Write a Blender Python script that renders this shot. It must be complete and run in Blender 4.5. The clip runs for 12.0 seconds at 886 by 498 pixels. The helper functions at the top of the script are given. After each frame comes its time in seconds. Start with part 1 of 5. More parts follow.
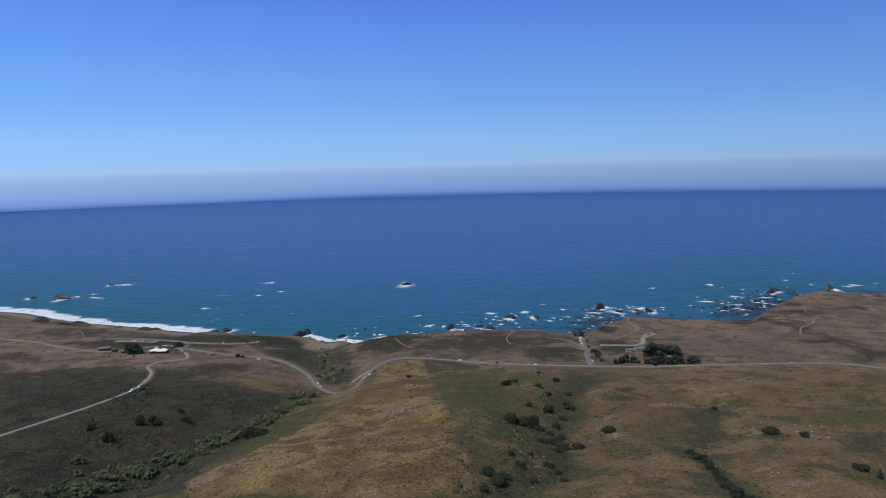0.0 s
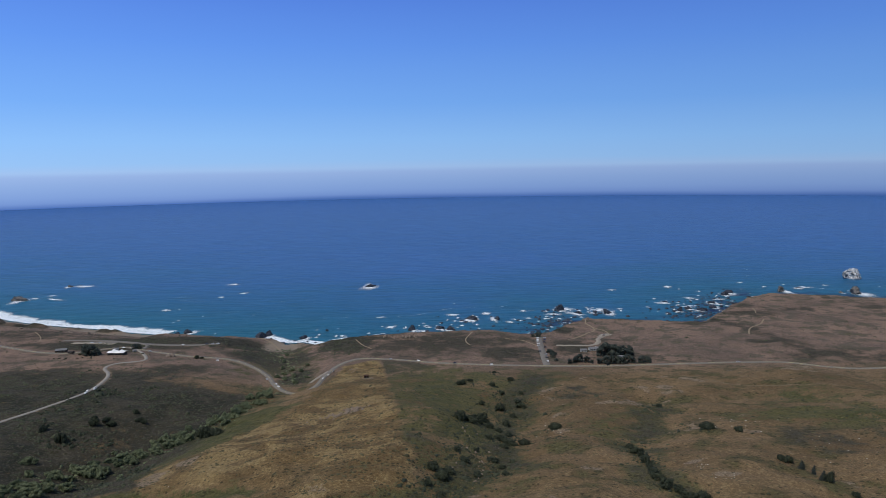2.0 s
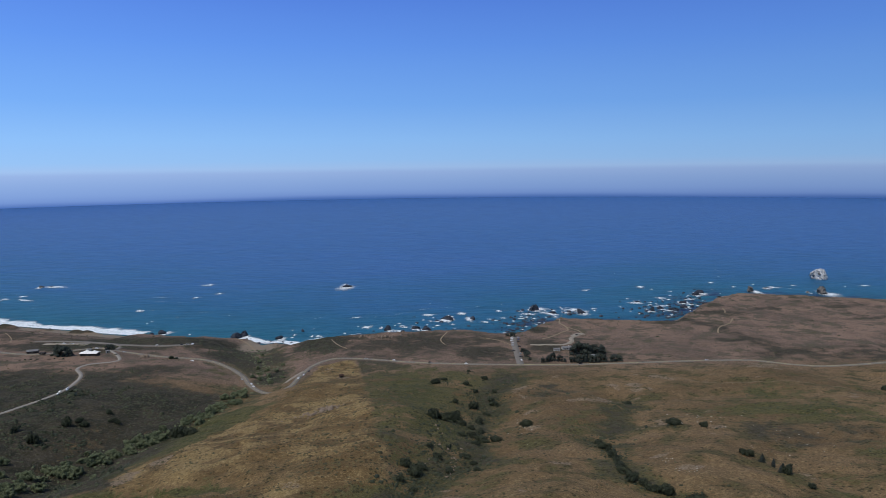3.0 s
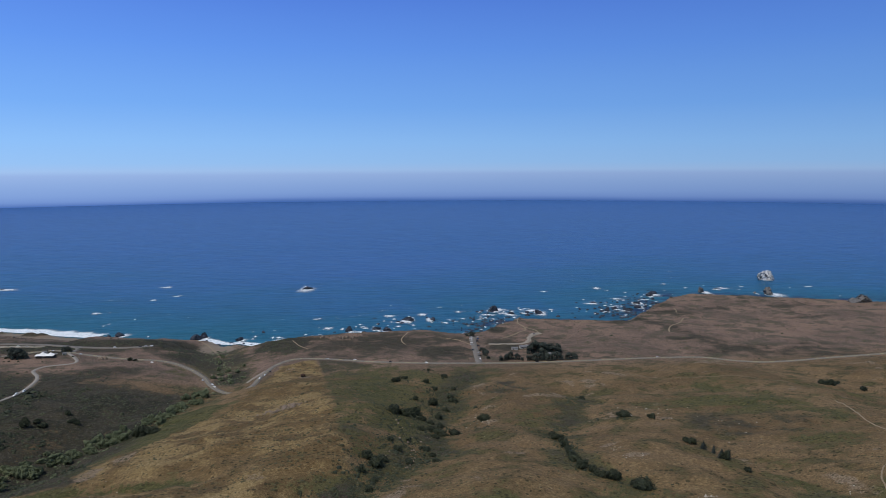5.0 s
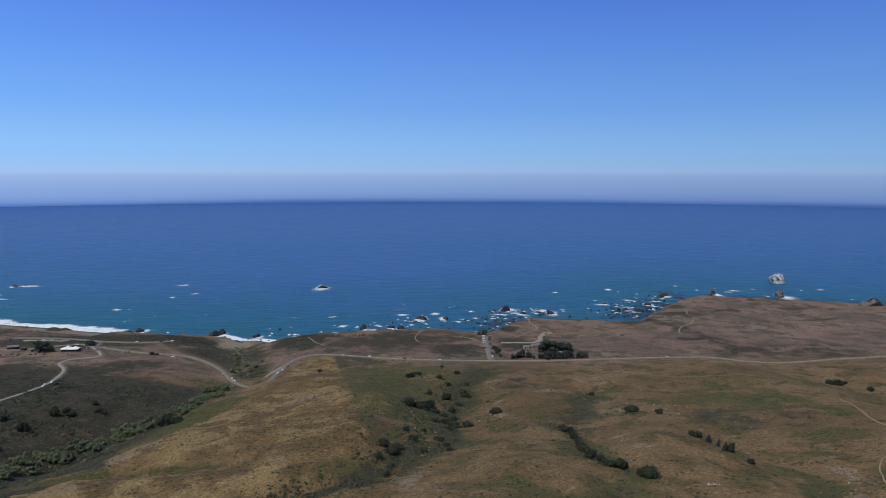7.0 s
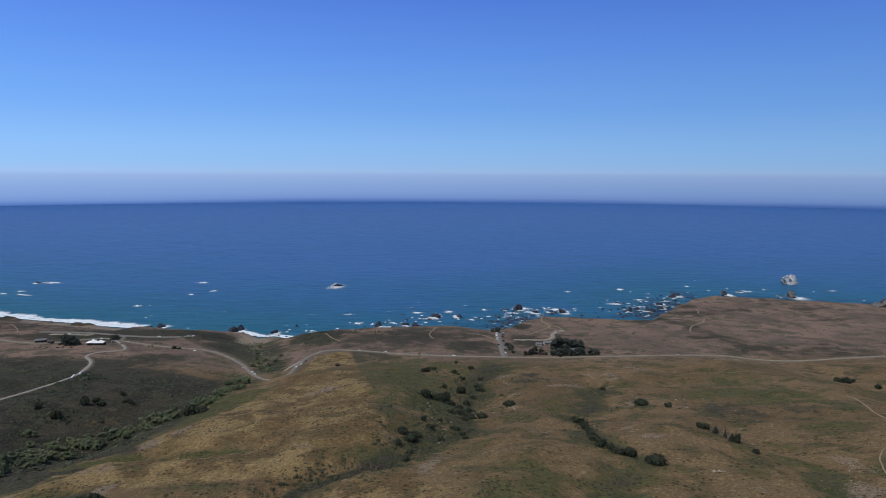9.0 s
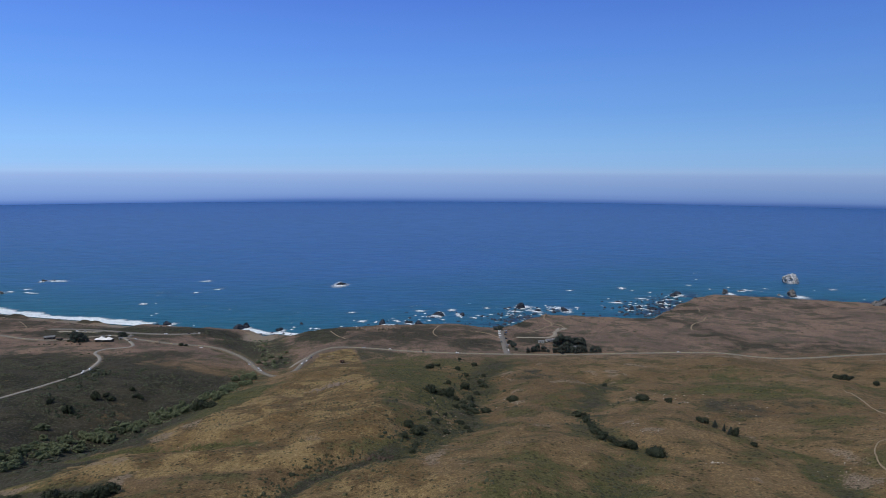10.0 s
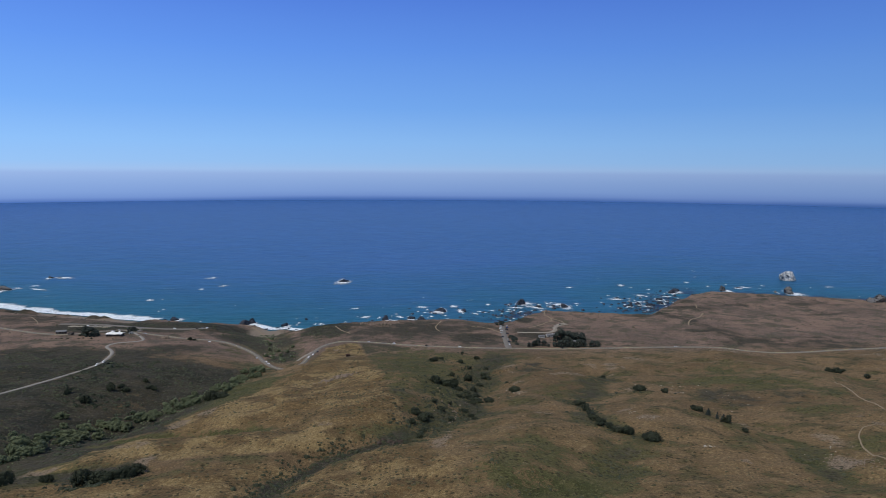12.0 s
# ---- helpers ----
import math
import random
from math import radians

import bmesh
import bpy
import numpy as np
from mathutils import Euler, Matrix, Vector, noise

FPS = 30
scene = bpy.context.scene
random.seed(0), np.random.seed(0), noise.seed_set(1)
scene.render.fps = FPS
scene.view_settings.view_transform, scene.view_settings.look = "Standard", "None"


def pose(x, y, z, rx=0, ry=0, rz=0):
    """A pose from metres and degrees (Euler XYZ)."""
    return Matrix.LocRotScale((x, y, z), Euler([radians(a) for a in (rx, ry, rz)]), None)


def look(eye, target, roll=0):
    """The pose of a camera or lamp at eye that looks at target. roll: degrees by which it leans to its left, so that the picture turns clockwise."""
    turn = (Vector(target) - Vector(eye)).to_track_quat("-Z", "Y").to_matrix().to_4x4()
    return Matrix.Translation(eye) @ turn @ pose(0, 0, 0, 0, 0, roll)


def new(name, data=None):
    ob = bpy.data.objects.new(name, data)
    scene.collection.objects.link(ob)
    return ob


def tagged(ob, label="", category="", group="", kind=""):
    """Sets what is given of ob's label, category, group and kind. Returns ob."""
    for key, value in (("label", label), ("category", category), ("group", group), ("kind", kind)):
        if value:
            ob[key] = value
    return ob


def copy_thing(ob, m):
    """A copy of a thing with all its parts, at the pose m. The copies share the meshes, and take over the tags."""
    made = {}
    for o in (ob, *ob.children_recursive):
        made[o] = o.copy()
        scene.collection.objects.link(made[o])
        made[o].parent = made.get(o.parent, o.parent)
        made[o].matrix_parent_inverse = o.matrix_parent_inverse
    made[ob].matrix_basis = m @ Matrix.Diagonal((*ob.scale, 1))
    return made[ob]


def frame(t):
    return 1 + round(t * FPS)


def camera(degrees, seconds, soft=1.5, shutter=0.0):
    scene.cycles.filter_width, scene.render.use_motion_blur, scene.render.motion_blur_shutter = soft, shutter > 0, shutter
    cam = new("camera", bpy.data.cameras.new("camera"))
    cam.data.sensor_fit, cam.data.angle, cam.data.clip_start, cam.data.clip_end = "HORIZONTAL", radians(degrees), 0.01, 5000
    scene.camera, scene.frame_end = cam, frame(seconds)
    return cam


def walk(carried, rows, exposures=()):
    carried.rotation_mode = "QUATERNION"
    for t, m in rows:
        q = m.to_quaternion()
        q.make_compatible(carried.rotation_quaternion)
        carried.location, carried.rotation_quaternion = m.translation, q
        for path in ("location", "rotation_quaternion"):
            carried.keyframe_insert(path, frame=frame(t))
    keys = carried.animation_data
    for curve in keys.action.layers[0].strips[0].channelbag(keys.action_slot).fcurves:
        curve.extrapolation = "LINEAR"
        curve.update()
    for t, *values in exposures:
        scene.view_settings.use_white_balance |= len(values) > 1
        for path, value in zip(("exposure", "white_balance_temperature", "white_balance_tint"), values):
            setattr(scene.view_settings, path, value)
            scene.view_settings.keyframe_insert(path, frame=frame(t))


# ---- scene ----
# ---- camera ----
# seconds, eye (m), turn to the left, pitch and roll (degrees)
FLIGHT = [
    (0.0, 0.0, 0.0, 300.0, 0.000, -6.927, -1.442),
    (0.5, 4.8, -3.4, 300.7, -0.426, -6.925, -1.320),
    (1.0, 8.7, -7.6, 301.6, -1.037, -6.910, -1.182),
    (1.5, 12.6, -11.7, 301.6, -1.796, -6.860, -1.117),
    (2.0, 16.1, -16.2, 301.8, -2.484, -6.813, -0.981),
    (2.5, 17.9, -21.3, 302.5, -3.934, -6.837, -0.880),
    (3.0, 19.1, -25.8, 302.6, -4.356, -6.785, -0.691),
    (5.0, 18.1, -46.2, 302.4, -7.621, -6.548, -0.279),
    (5.5, 16.7, -51.4, 302.4, -7.759, -6.517, -0.184),
    (6.0, 15.6, -56.7, 302.1, -7.404, -6.477, -0.101),
    (6.5, 14.2, -62.1, 301.8, -6.996, -6.451, -0.010),
    (7.0, 12.7, -67.7, 301.6, -6.608, -6.391, 0.061),
    (9.0, 6.2, -90.2, 301.1, -5.598, -6.358, 0.235),
    (9.5, 4.6, -96.4, 301.1, -5.403, -6.397, 0.252),
    (10.0, 2.3, -102.4, 300.9, -5.445, -6.403, 0.263),
    (10.5, 0.6, -108.5, 301.1, -5.383, -6.419, 0.239),
    (11.0, -1.4, -114.9, 300.9, -5.407, -6.422, 0.286),
    (11.5, -3.1, -121.0, 301.1, -5.442, -6.498, 0.259),
    (12.0, -5.1, -127.4, 300.9, -5.471, -6.525, 0.309),
]
cam = camera(65.49, 12.0, soft=0.68)


def flight_pose(x, y, z, yaw, pitch, roll):
    yaw, pitch = radians(yaw), radians(pitch)
    ahead = Vector((-math.sin(yaw) * math.cos(pitch), math.cos(yaw) * math.cos(pitch), math.sin(pitch)))
    return look((x, y, z), Vector((x, y, z)) + ahead * 1000, roll)


walk(cam, [(row[0], flight_pose(*row[1:])) for row in FLIGHT])
# ---- end of camera ----

# ---- light ----
SUN_TURN, SUN_HEIGHT = radians(-124), radians(61)  # from the left, high
world = bpy.data.worlds.new("sky")
scene.world = world
world.use_nodes = True
wn, wl = world.node_tree.nodes, world.node_tree.links
sky = wn.new("ShaderNodeTexSky")
sky.sky_type, sky.sun_disc = "NISHITA", False
sky.sun_elevation, sky.sun_rotation = SUN_HEIGHT, SUN_TURN
sky.altitude, sky.air_density, sky.dust_density, sky.ozone_density = 200, 1.0, 0.6, 1.5
wn["Background"].inputs["Strength"].default_value = 0.12
wl.new(sky.outputs["Color"], wn["Background"].inputs["Color"])
sun_data = bpy.data.lights.new("sun", "SUN")
sun_data.energy, sun_data.angle, sun_data.color = 2.5, radians(0.55), (1.0, 0.94, 0.84)
sun = new("sun", sun_data)
sun_way = Vector((math.sin(SUN_TURN) * math.cos(SUN_HEIGHT), math.cos(SUN_TURN) * math.cos(SUN_HEIGHT), math.sin(SUN_HEIGHT)))
sun.matrix_world = look(sun_way * 3000, (0, 0, 0))


# ---- materials ----
def srgb(r, g, b):
    """Linear colour from 0-255 values."""
    return tuple((v / 255 / 12.92) if v < 10.3 else ((v / 255 + 0.055) / 1.055) ** 2.4 for v in (r, g, b)) + (1.0,)


class Nodes:
    """A material and short ways to add its nodes."""

    def __init__(self, name, roughness=0.9, specular=0.2):
        self.mat = bpy.data.materials.new(name)
        self.mat.use_nodes = True
        self.tree = self.mat.node_tree
        self.out = self.tree.nodes["Material Output"]
        self.bsdf = self.tree.nodes["Principled BSDF"]
        self.bsdf.inputs["Roughness"].default_value = roughness
        self.bsdf.inputs["Specular IOR Level"].default_value = specular

    def add(self, kind, **values):
        node = self.tree.nodes.new(kind)
        for key, value in values.items():
            node.inputs[key.replace("_", " ")].default_value = value
        return node

    def link(self, a, b):
        self.tree.links.new(a, b)

    def place(self, sx=1.0, sy=1.0, sz=1.0, turn=0.0):
        geo = self.add("ShaderNodeNewGeometry")
        mapping = self.add("ShaderNodeMapping")
        mapping.inputs["Scale"].default_value = (sx, sy, sz)
        mapping.inputs["Rotation"].default_value = (0, 0, turn)
        self.link(geo.outputs["Position"], mapping.inputs["Vector"])
        return mapping.outputs["Vector"]

    def noise(self, scale, detail=4.0, rough=0.6, at=None, distortion=0.0):
        node = self.add("ShaderNodeTexNoise", Scale=scale, Detail=detail, Roughness=rough, Distortion=distortion)
        self.link(at or self.place(), node.inputs["Vector"])
        return node.outputs["Fac"]

    def range(self, value, a, b, c=0.0, d=1.0):
        node = self.add("ShaderNodeMapRange")
        for key, v in (("From Min", a), ("From Max", b), ("To Min", c), ("To Max", d)):
            node.inputs[key].default_value = v
        self.link(value, node.inputs["Value"])
        return node.outputs["Result"]

    def math(self, kind, a, b):
        node = self.add("ShaderNodeMath")
        node.operation = kind
        for n, v in enumerate((a, b)):
            if isinstance(v, (int, float)):
                node.inputs[n].default_value = v
            else:
                self.link(v, node.inputs[n])
        return node.outputs[0]

    def mix(self, fac, a, b, kind="MIX"):
        node = self.add("ShaderNodeMix")
        node.data_type, node.blend_type = "RGBA", kind
        for key, v in ((0, fac), (6, a), (7, b)):
            if isinstance(v, (int, float, tuple)):
                node.inputs[key].default_value = v
            else:
                self.link(v, node.inputs[key])
        return node.outputs[2]

    def colour(self, value):
        self.link(value, self.bsdf.inputs["Base Color"])

    def bump(self, value, strength, distance):
        node = self.add("ShaderNodeBump", Strength=strength, Distance=distance)
        self.link(value, node.inputs["Height"])
        self.link(node.outputs["Normal"], self.bsdf.inputs["Normal"])


def ground_material():
    m = Nodes("grassland", 0.95, 0.1)
    cover = m.add("ShaderNodeAttribute")
    cover.attribute_name = "cover"
    split = m.add("ShaderNodeSeparateColor")
    m.link(cover.outputs["Color"], split.inputs["Color"])
    extra = m.add("ShaderNodeAttribute")
    extra.attribute_name = "bare"
    gold, green, scrub, bare = split.outputs["Red"], split.outputs["Green"], split.outputs["Blue"], extra.outputs["Fac"]
    terrace = m.add("ShaderNodeAttribute")
    terrace.attribute_name = "terrace"
    grain = m.noise(2.6, 3.0, 0.7)
    fine = m.noise(0.9, 4.0, 0.7)
    tuft = m.noise(0.36, 6.0, 0.74)
    patch = m.noise(0.034, 8.0, 0.66)
    broad = m.noise(0.009, 6.0, 0.62)
    slope = m.mix(m.range(broad, 0.4, 0.6), (0.162, 0.109, 0.057, 1), (0.238, 0.161, 0.087, 1))
    slope = m.mix(m.range(patch, 0.5, 0.58), slope, (0.116, 0.097, 0.046, 1))
    slope = m.mix(m.math("MULTIPLY", m.range(tuft, 0.5, 0.72), m.range(patch, 0.56, 0.42, 0.25, 1.0)), slope, (0.29, 0.212, 0.113, 1))
    # terrace browns, shifted bluer so that the colour holds some distance haze
    level = m.mix(m.range(broad, 0.4, 0.6), (0.182, 0.131, 0.102, 1), (0.29, 0.196, 0.146, 1))
    level = m.mix(m.range(patch, 0.5, 0.58), level, (0.14, 0.118, 0.088, 1))
    level = m.mix(m.math("MULTIPLY", m.range(tuft, 0.53, 0.65), m.range(patch, 0.56, 0.42, 0.25, 1.0)), level, (0.32, 0.232, 0.17, 1))
    brown = m.mix(terrace.outputs["Fac"], slope, level)
    straw = m.mix(m.range(patch, 0.44, 0.56), (0.3, 0.212, 0.098, 1), (0.155, 0.103, 0.05, 1))
    straw = m.mix(m.range(broad, 0.48, 0.62), straw, (0.178, 0.115, 0.05, 1))
    straw = m.mix(m.math("MULTIPLY", m.range(tuft, 0.5, 0.72), m.range(patch, 0.56, 0.42, 0.2, 1.0)), straw, (0.42, 0.318, 0.16, 1))
    grass = m.mix(m.range(patch, 0.44, 0.56), (0.074, 0.08, 0.031, 1), (0.128, 0.116, 0.049, 1))
    grass = m.mix(m.range(tuft, 0.54, 0.66), grass, (0.17, 0.15, 0.07, 1))
    # scrub ground, its browns greyed towards blue with the valley's haze
    brush = m.mix(m.range(patch, 0.45, 0.57), (0.04, 0.041, 0.029, 1), (0.078, 0.068, 0.049, 1))
    brush = m.mix(m.range(tuft, 0.54, 0.62), brush, (0.118, 0.1, 0.072, 1))
    col = m.mix(gold, brown, straw)
    ragged = m.math("ADD", m.math("MULTIPLY", m.math("SUBTRACT", tuft, 0.5), 1.1), m.math("MULTIPLY", m.math("SUBTRACT", patch, 0.5), 1.6))
    col = m.mix(m.range(m.math("ADD", green, m.math("MULTIPLY", ragged, 1.9)), 0.38, 0.64), col, grass)
    col = m.mix(m.range(m.math("ADD", scrub, ragged), 0.3, 0.62), col, brush)
    soil = m.mix(m.range(fine, 0.3, 0.7), (0.19, 0.138, 0.092, 1), (0.34, 0.262, 0.18, 1))
    col = m.mix(m.range(m.math("ADD", bare, m.math("MULTIPLY", ragged, 1.2)), 0.58, 0.86), col, soil)
    speck = m.range(m.math("ADD", m.math("MULTIPLY", fine, 0.4), m.math("ADD", m.math("MULTIPLY", tuft, 0.25), m.math("MULTIPLY", grain, 0.35))), 0.42, 0.58, 0.41, 0.94)
    # low weeds and tussocks of one to three metres, thicker in some places
    cells = m.add("ShaderNodeTexVoronoi", Scale=0.3, Randomness=1.0)
    m.link(m.place(), cells.inputs["Vector"])
    pick = m.add("ShaderNodeSeparateColor")
    m.link(cells.outputs["Color"], pick.inputs["Color"])
    reach = m.math("MULTIPLY", m.range(m.math("ADD", pick.outputs["Red"], m.math("MULTIPLY", patch, 2.4)), 1.5, 2.2), m.range(terrace.outputs["Fac"], 0.0, 1.0, 1.0, 0.7))
    weed = m.range(m.math("SUBTRACT", m.math("MULTIPLY", reach, 0.46), cells.outputs["Distance"]), -0.03, 0.06)
    col = m.mix(m.math("MULTIPLY", weed, 0.8), col, (0.052, 0.05, 0.026, 1))
    grey = m.add("ShaderNodeCombineColor")
    for key in ("Red", "Green", "Blue"):
        m.link(speck, grey.inputs[key])
    col = m.mix(1.0, col, grey.outputs["Color"], "MULTIPLY")
    # cliffs: bare rock on steep faces
    geo = m.add("ShaderNodeNewGeometry")
    normal = m.add("ShaderNodeSeparateXYZ")
    m.link(geo.outputs["True Normal"], normal.inputs["Vector"])
    where = m.add("ShaderNodeSeparateXYZ")
    m.link(geo.outputs["Position"], where.inputs["Vector"])
    steep = m.math("MULTIPLY", m.range(normal.outputs["Z"], 0.84, 0.70), m.range(where.outputs["Z"], 30.0, 24.0))
    stone = m.mix(m.noise(0.12, 6.0, 0.7), (0.05, 0.042, 0.036, 1), (0.15, 0.125, 0.10, 1))
    col = m.mix(steep, col, stone)
    sand = m.mix(m.noise(0.05, 4.0), (0.17, 0.13, 0.10, 1), (0.24, 0.2, 0.155, 1))
    col = m.mix(m.range(m.math("ADD", where.outputs["Z"], m.math("MULTIPLY", ragged, 3.0)), 5.5, 3.5), col, sand)
    m.colour(col)
    m.bump(m.math("ADD", fine, m.math("MULTIPLY", tuft, 2.5)), 0.5, 1.0)
    return m.mat


def plain_material(name, dark, light, scale, roughness=0.85, specular=0.25, bump=0.3, depth=0.1, metal=0.0):
    m = Nodes(name, roughness, specular)
    m.bsdf.inputs["Metallic"].default_value = metal
    a, b = m.noise(scale, 5.0, 0.65), m.noise(scale * 7, 4.0, 0.6)
    m.colour(m.mix(m.range(m.math("ADD", a, m.math("MULTIPLY", b, 0.5)), 0.5, 1.0), (*dark, 1), (*light, 1)))
    m.bump(b, bump, depth)
    return m.mat


def leaf_material(name, dark, light):
    m = Nodes(name, 0.75, 0.2)
    geo = m.add("ShaderNodeNewGeometry")
    info = m.add("ShaderNodeObjectInfo")
    each = m.math("ADD", m.math("MULTIPLY", geo.outputs["Random Per Island"], 0.7), m.math("MULTIPLY", info.outputs["Random"], 0.3))
    m.colour(m.mix(each, (*dark, 1), (*light, 1)))
    return m.mat


def water_material():
    m = Nodes("sea_water", 0.35, 0.03)
    where = m.add("ShaderNodeSeparateXYZ")
    geo = m.add("ShaderNodeNewGeometry")
    m.link(geo.outputs["Position"], where.inputs["Vector"])
    shallow = m.add("ShaderNodeAttribute")
    shallow.attribute_name = "shallow"
    drift = m.noise(1.0, 5.0, 0.6, m.place(0.0012, 0.004, 1.0, 0.08))
    near = m.math("ADD", shallow.outputs["Fac"], m.math("MULTIPLY", m.math("SUBTRACT", drift, 0.5), 0.7))
    # the sky's reflection is mixed into these blues, as specular is nearly off
    deep = m.mix(m.range(near, 0.0, 0.55), (0.036, 0.103, 0.272, 1), (0.019, 0.094, 0.186, 1))
    col = m.mix(m.range(near, 0.5, 1.1), deep, (0.016, 0.1, 0.138, 1))
    kelp = m.noise(1.0, 4.0, 0.6, m.place(0.02, 0.035, 1.0))
    col = m.mix(m.math("MULTIPLY", m.math("MULTIPLY", m.range(kelp, 0.42, 0.58), m.range(near, 0.72, 0.92)), m.range(where.outputs["X"], -60.0, 260.0)), col, (0.016, 0.028, 0.068, 1))
    swell = m.noise(1.0, 3.0, 0.55, m.place(0.014, 0.06, 1.0, 0.22))
    chop = m.noise(1.0, 6.0, 0.7, m.place(0.06, 0.13, 1.0, 0.2))
    # light and dark sides of swell and chop, painted into the colour
    tone = m.range(m.math("ADD", swell, m.math("MULTIPLY", chop, 0.8)), 0.66, 1.14, 0.76, 1.24)
    grey = m.add("ShaderNodeCombineColor")
    for key in ("Red", "Green", "Blue"):
        m.link(tone, grey.inputs[key])
    m.colour(m.mix(1.0, col, grey.outputs["Color"], "MULTIPLY"))
    m.bump(m.math("ADD", m.math("MULTIPLY", swell, 2.2), chop), 0.55, 1.6)
    return m.mat


def foam_material():
    m = Nodes("white_water", 0.8, 0.2)
    lace = m.noise(0.22, 6.0, 0.7)
    m.colour(m.mix(m.range(lace, 0.35, 0.6), (0.45, 0.55, 0.6, 1), (0.82, 0.84, 0.85, 1)))
    see = m.add("ShaderNodeBsdfTransparent")
    both = m.add("ShaderNodeMixShader")
    cover = m.add("ShaderNodeAttribute")
    cover.attribute_name = "dense"
    m.link(m.range(m.math("ADD", m.math("MULTIPLY", m.noise(0.2, 6.0, 0.75), 1.2), cover.outputs["Fac"]), 0.84, 1.16), both.inputs[0])
    m.link(see.outputs[0], both.inputs[1])
    m.link(m.bsdf.outputs[0], both.inputs[2])
    m.link(both.outputs[0], m.out.inputs["Surface"])
    return m.mat


def sky_material():
    m = Nodes("far_sky")
    geo = m.add("ShaderNodeNewGeometry")
    where = m.add("ShaderNodeSeparateXYZ")
    m.link(geo.outputs["Position"], where.inputs["Vector"])
    wisp = m.noise(1.0, 4.0, 0.55, m.place(0.0006, 0.0006, 0.006))
    level = m.math("ADD", where.outputs["Z"], m.range(wisp, 0.3, 0.7, -5.0, 5.0))
    ramp = m.add("ShaderNodeValToRGB")
    m.link(m.range(level, 0.0, 2000.0), ramp.inputs["Fac"])
    # the lowest stops are no sky: glowing far sea colour fading into haze
    stops = ((0, (70, 105, 168)), (88, (70, 105, 168)), (97, (72, 107, 171)), (105, (81, 114, 179)), (114, (97, 129, 192)), (127, (113, 144, 203)), (160, (125, 156, 211)), (225, (137, 167, 217)), (276, (147, 175, 222)), (302, (156, 188, 231)),
             (352, (147, 189, 237)), (480, (138, 186, 241)), (720, (116, 169, 239)), (1100, (97, 148, 233)), (1500, (81, 125, 219)), (2000, (70, 108, 205)))
    for n, (height, rgb) in enumerate(stops):
        stop = ramp.color_ramp.elements[n] if n < 2 else ramp.color_ramp.elements.new(height / 2000)
        stop.position, stop.color = height / 2000, srgb(*rgb)
    glow = m.add("ShaderNodeEmission")
    m.link(ramp.outputs["Color"], glow.inputs["Color"])
    m.link(m.range(where.outputs["X"], -2800.0, 3200.0, 1.12, 0.84), glow.inputs["Strength"])
    m.link(glow.outputs[0], m.out.inputs["Surface"])
    return m.mat


GRASSLAND, WATER, FOAM = ground_material(), water_material(), foam_material()
CHIPSEAL = plain_material("pale_chipseal", (0.2, 0.18, 0.155), (0.29, 0.265, 0.23), 0.3, 0.9, 0.2, 0.2, 0.02)
ASPHALT = plain_material("worn_asphalt", (0.13, 0.116, 0.099), (0.19, 0.172, 0.15), 0.3, 0.9, 0.2, 0.2, 0.02)
GRAVEL = plain_material("pale_gravel", (0.2, 0.17, 0.135), (0.33, 0.29, 0.235), 0.5, 0.95, 0.1, 0.4, 0.06)
DIRT = plain_material("bare_dirt", (0.2, 0.152, 0.1), (0.29, 0.23, 0.155), 0.6, 0.95, 0.1, 0.4, 0.05)
TRACK = plain_material("worn_grass_track", (0.115, 0.086, 0.055), (0.17, 0.13, 0.085), 0.4, 0.95, 0.1, 0.4, 0.05)
PAINT_LINE = plain_material("road_paint", (0.5, 0.42, 0.15), (0.6, 0.5, 0.2), 1.0)
SEA_ROCK = plain_material("wet_sea_rock", (0.015, 0.02, 0.033), (0.066, 0.076, 0.1), 0.22, 0.8, 0.3, 0.9, 0.8)
DRY_ROCK = plain_material("weathered_sea_rock", (0.07, 0.068, 0.07), (0.21, 0.2, 0.195), 0.2, 0.85, 0.2, 0.9, 0.8)
PALE_ROCK = plain_material("whitened_rock", (0.1, 0.105, 0.115), (0.7, 0.72, 0.76), 0.15, 0.85, 0.2, 0.9, 0.8)
STONE = plain_material("grey_outcrop", (0.11, 0.083, 0.062), (0.27, 0.212, 0.165), 0.5, 0.9, 0.2, 0.8, 0.2)
WHITE_STONE = plain_material("white_stone", (0.25, 0.222, 0.178), (0.45, 0.41, 0.335), 0.8, 0.9, 0.2, 0.6, 0.1)
EARTH = plain_material("crumbling_earth", (0.045, 0.034, 0.028), (0.1, 0.076, 0.06), 0.35, 0.95, 0.1, 0.9, 0.4)
BARK = plain_material("bark", (0.05, 0.038, 0.028), (0.12, 0.095, 0.07), 1.5)
# cypress green carries a blue tint that stands for haze
CYPRESS = leaf_material("cypress_leaves", (0.026, 0.033, 0.03), (0.062, 0.074, 0.06))
OAK = leaf_material("bay_leaves", (0.018, 0.024, 0.016), (0.052, 0.06, 0.034))
WILLOW = leaf_material("willow_leaves", (0.068, 0.086, 0.046), (0.152, 0.17, 0.092))
COYOTE = leaf_material("coyote_brush_leaves", (0.028, 0.034, 0.019), (0.064, 0.068, 0.036))
TUSSOCK = leaf_material("olive_tussock_leaves", (0.045, 0.042, 0.02), (0.1, 0.087, 0.04))
DRY_TUFT = leaf_material("dry_brush_leaves", (0.05, 0.04, 0.02), (0.11, 0.085, 0.04))
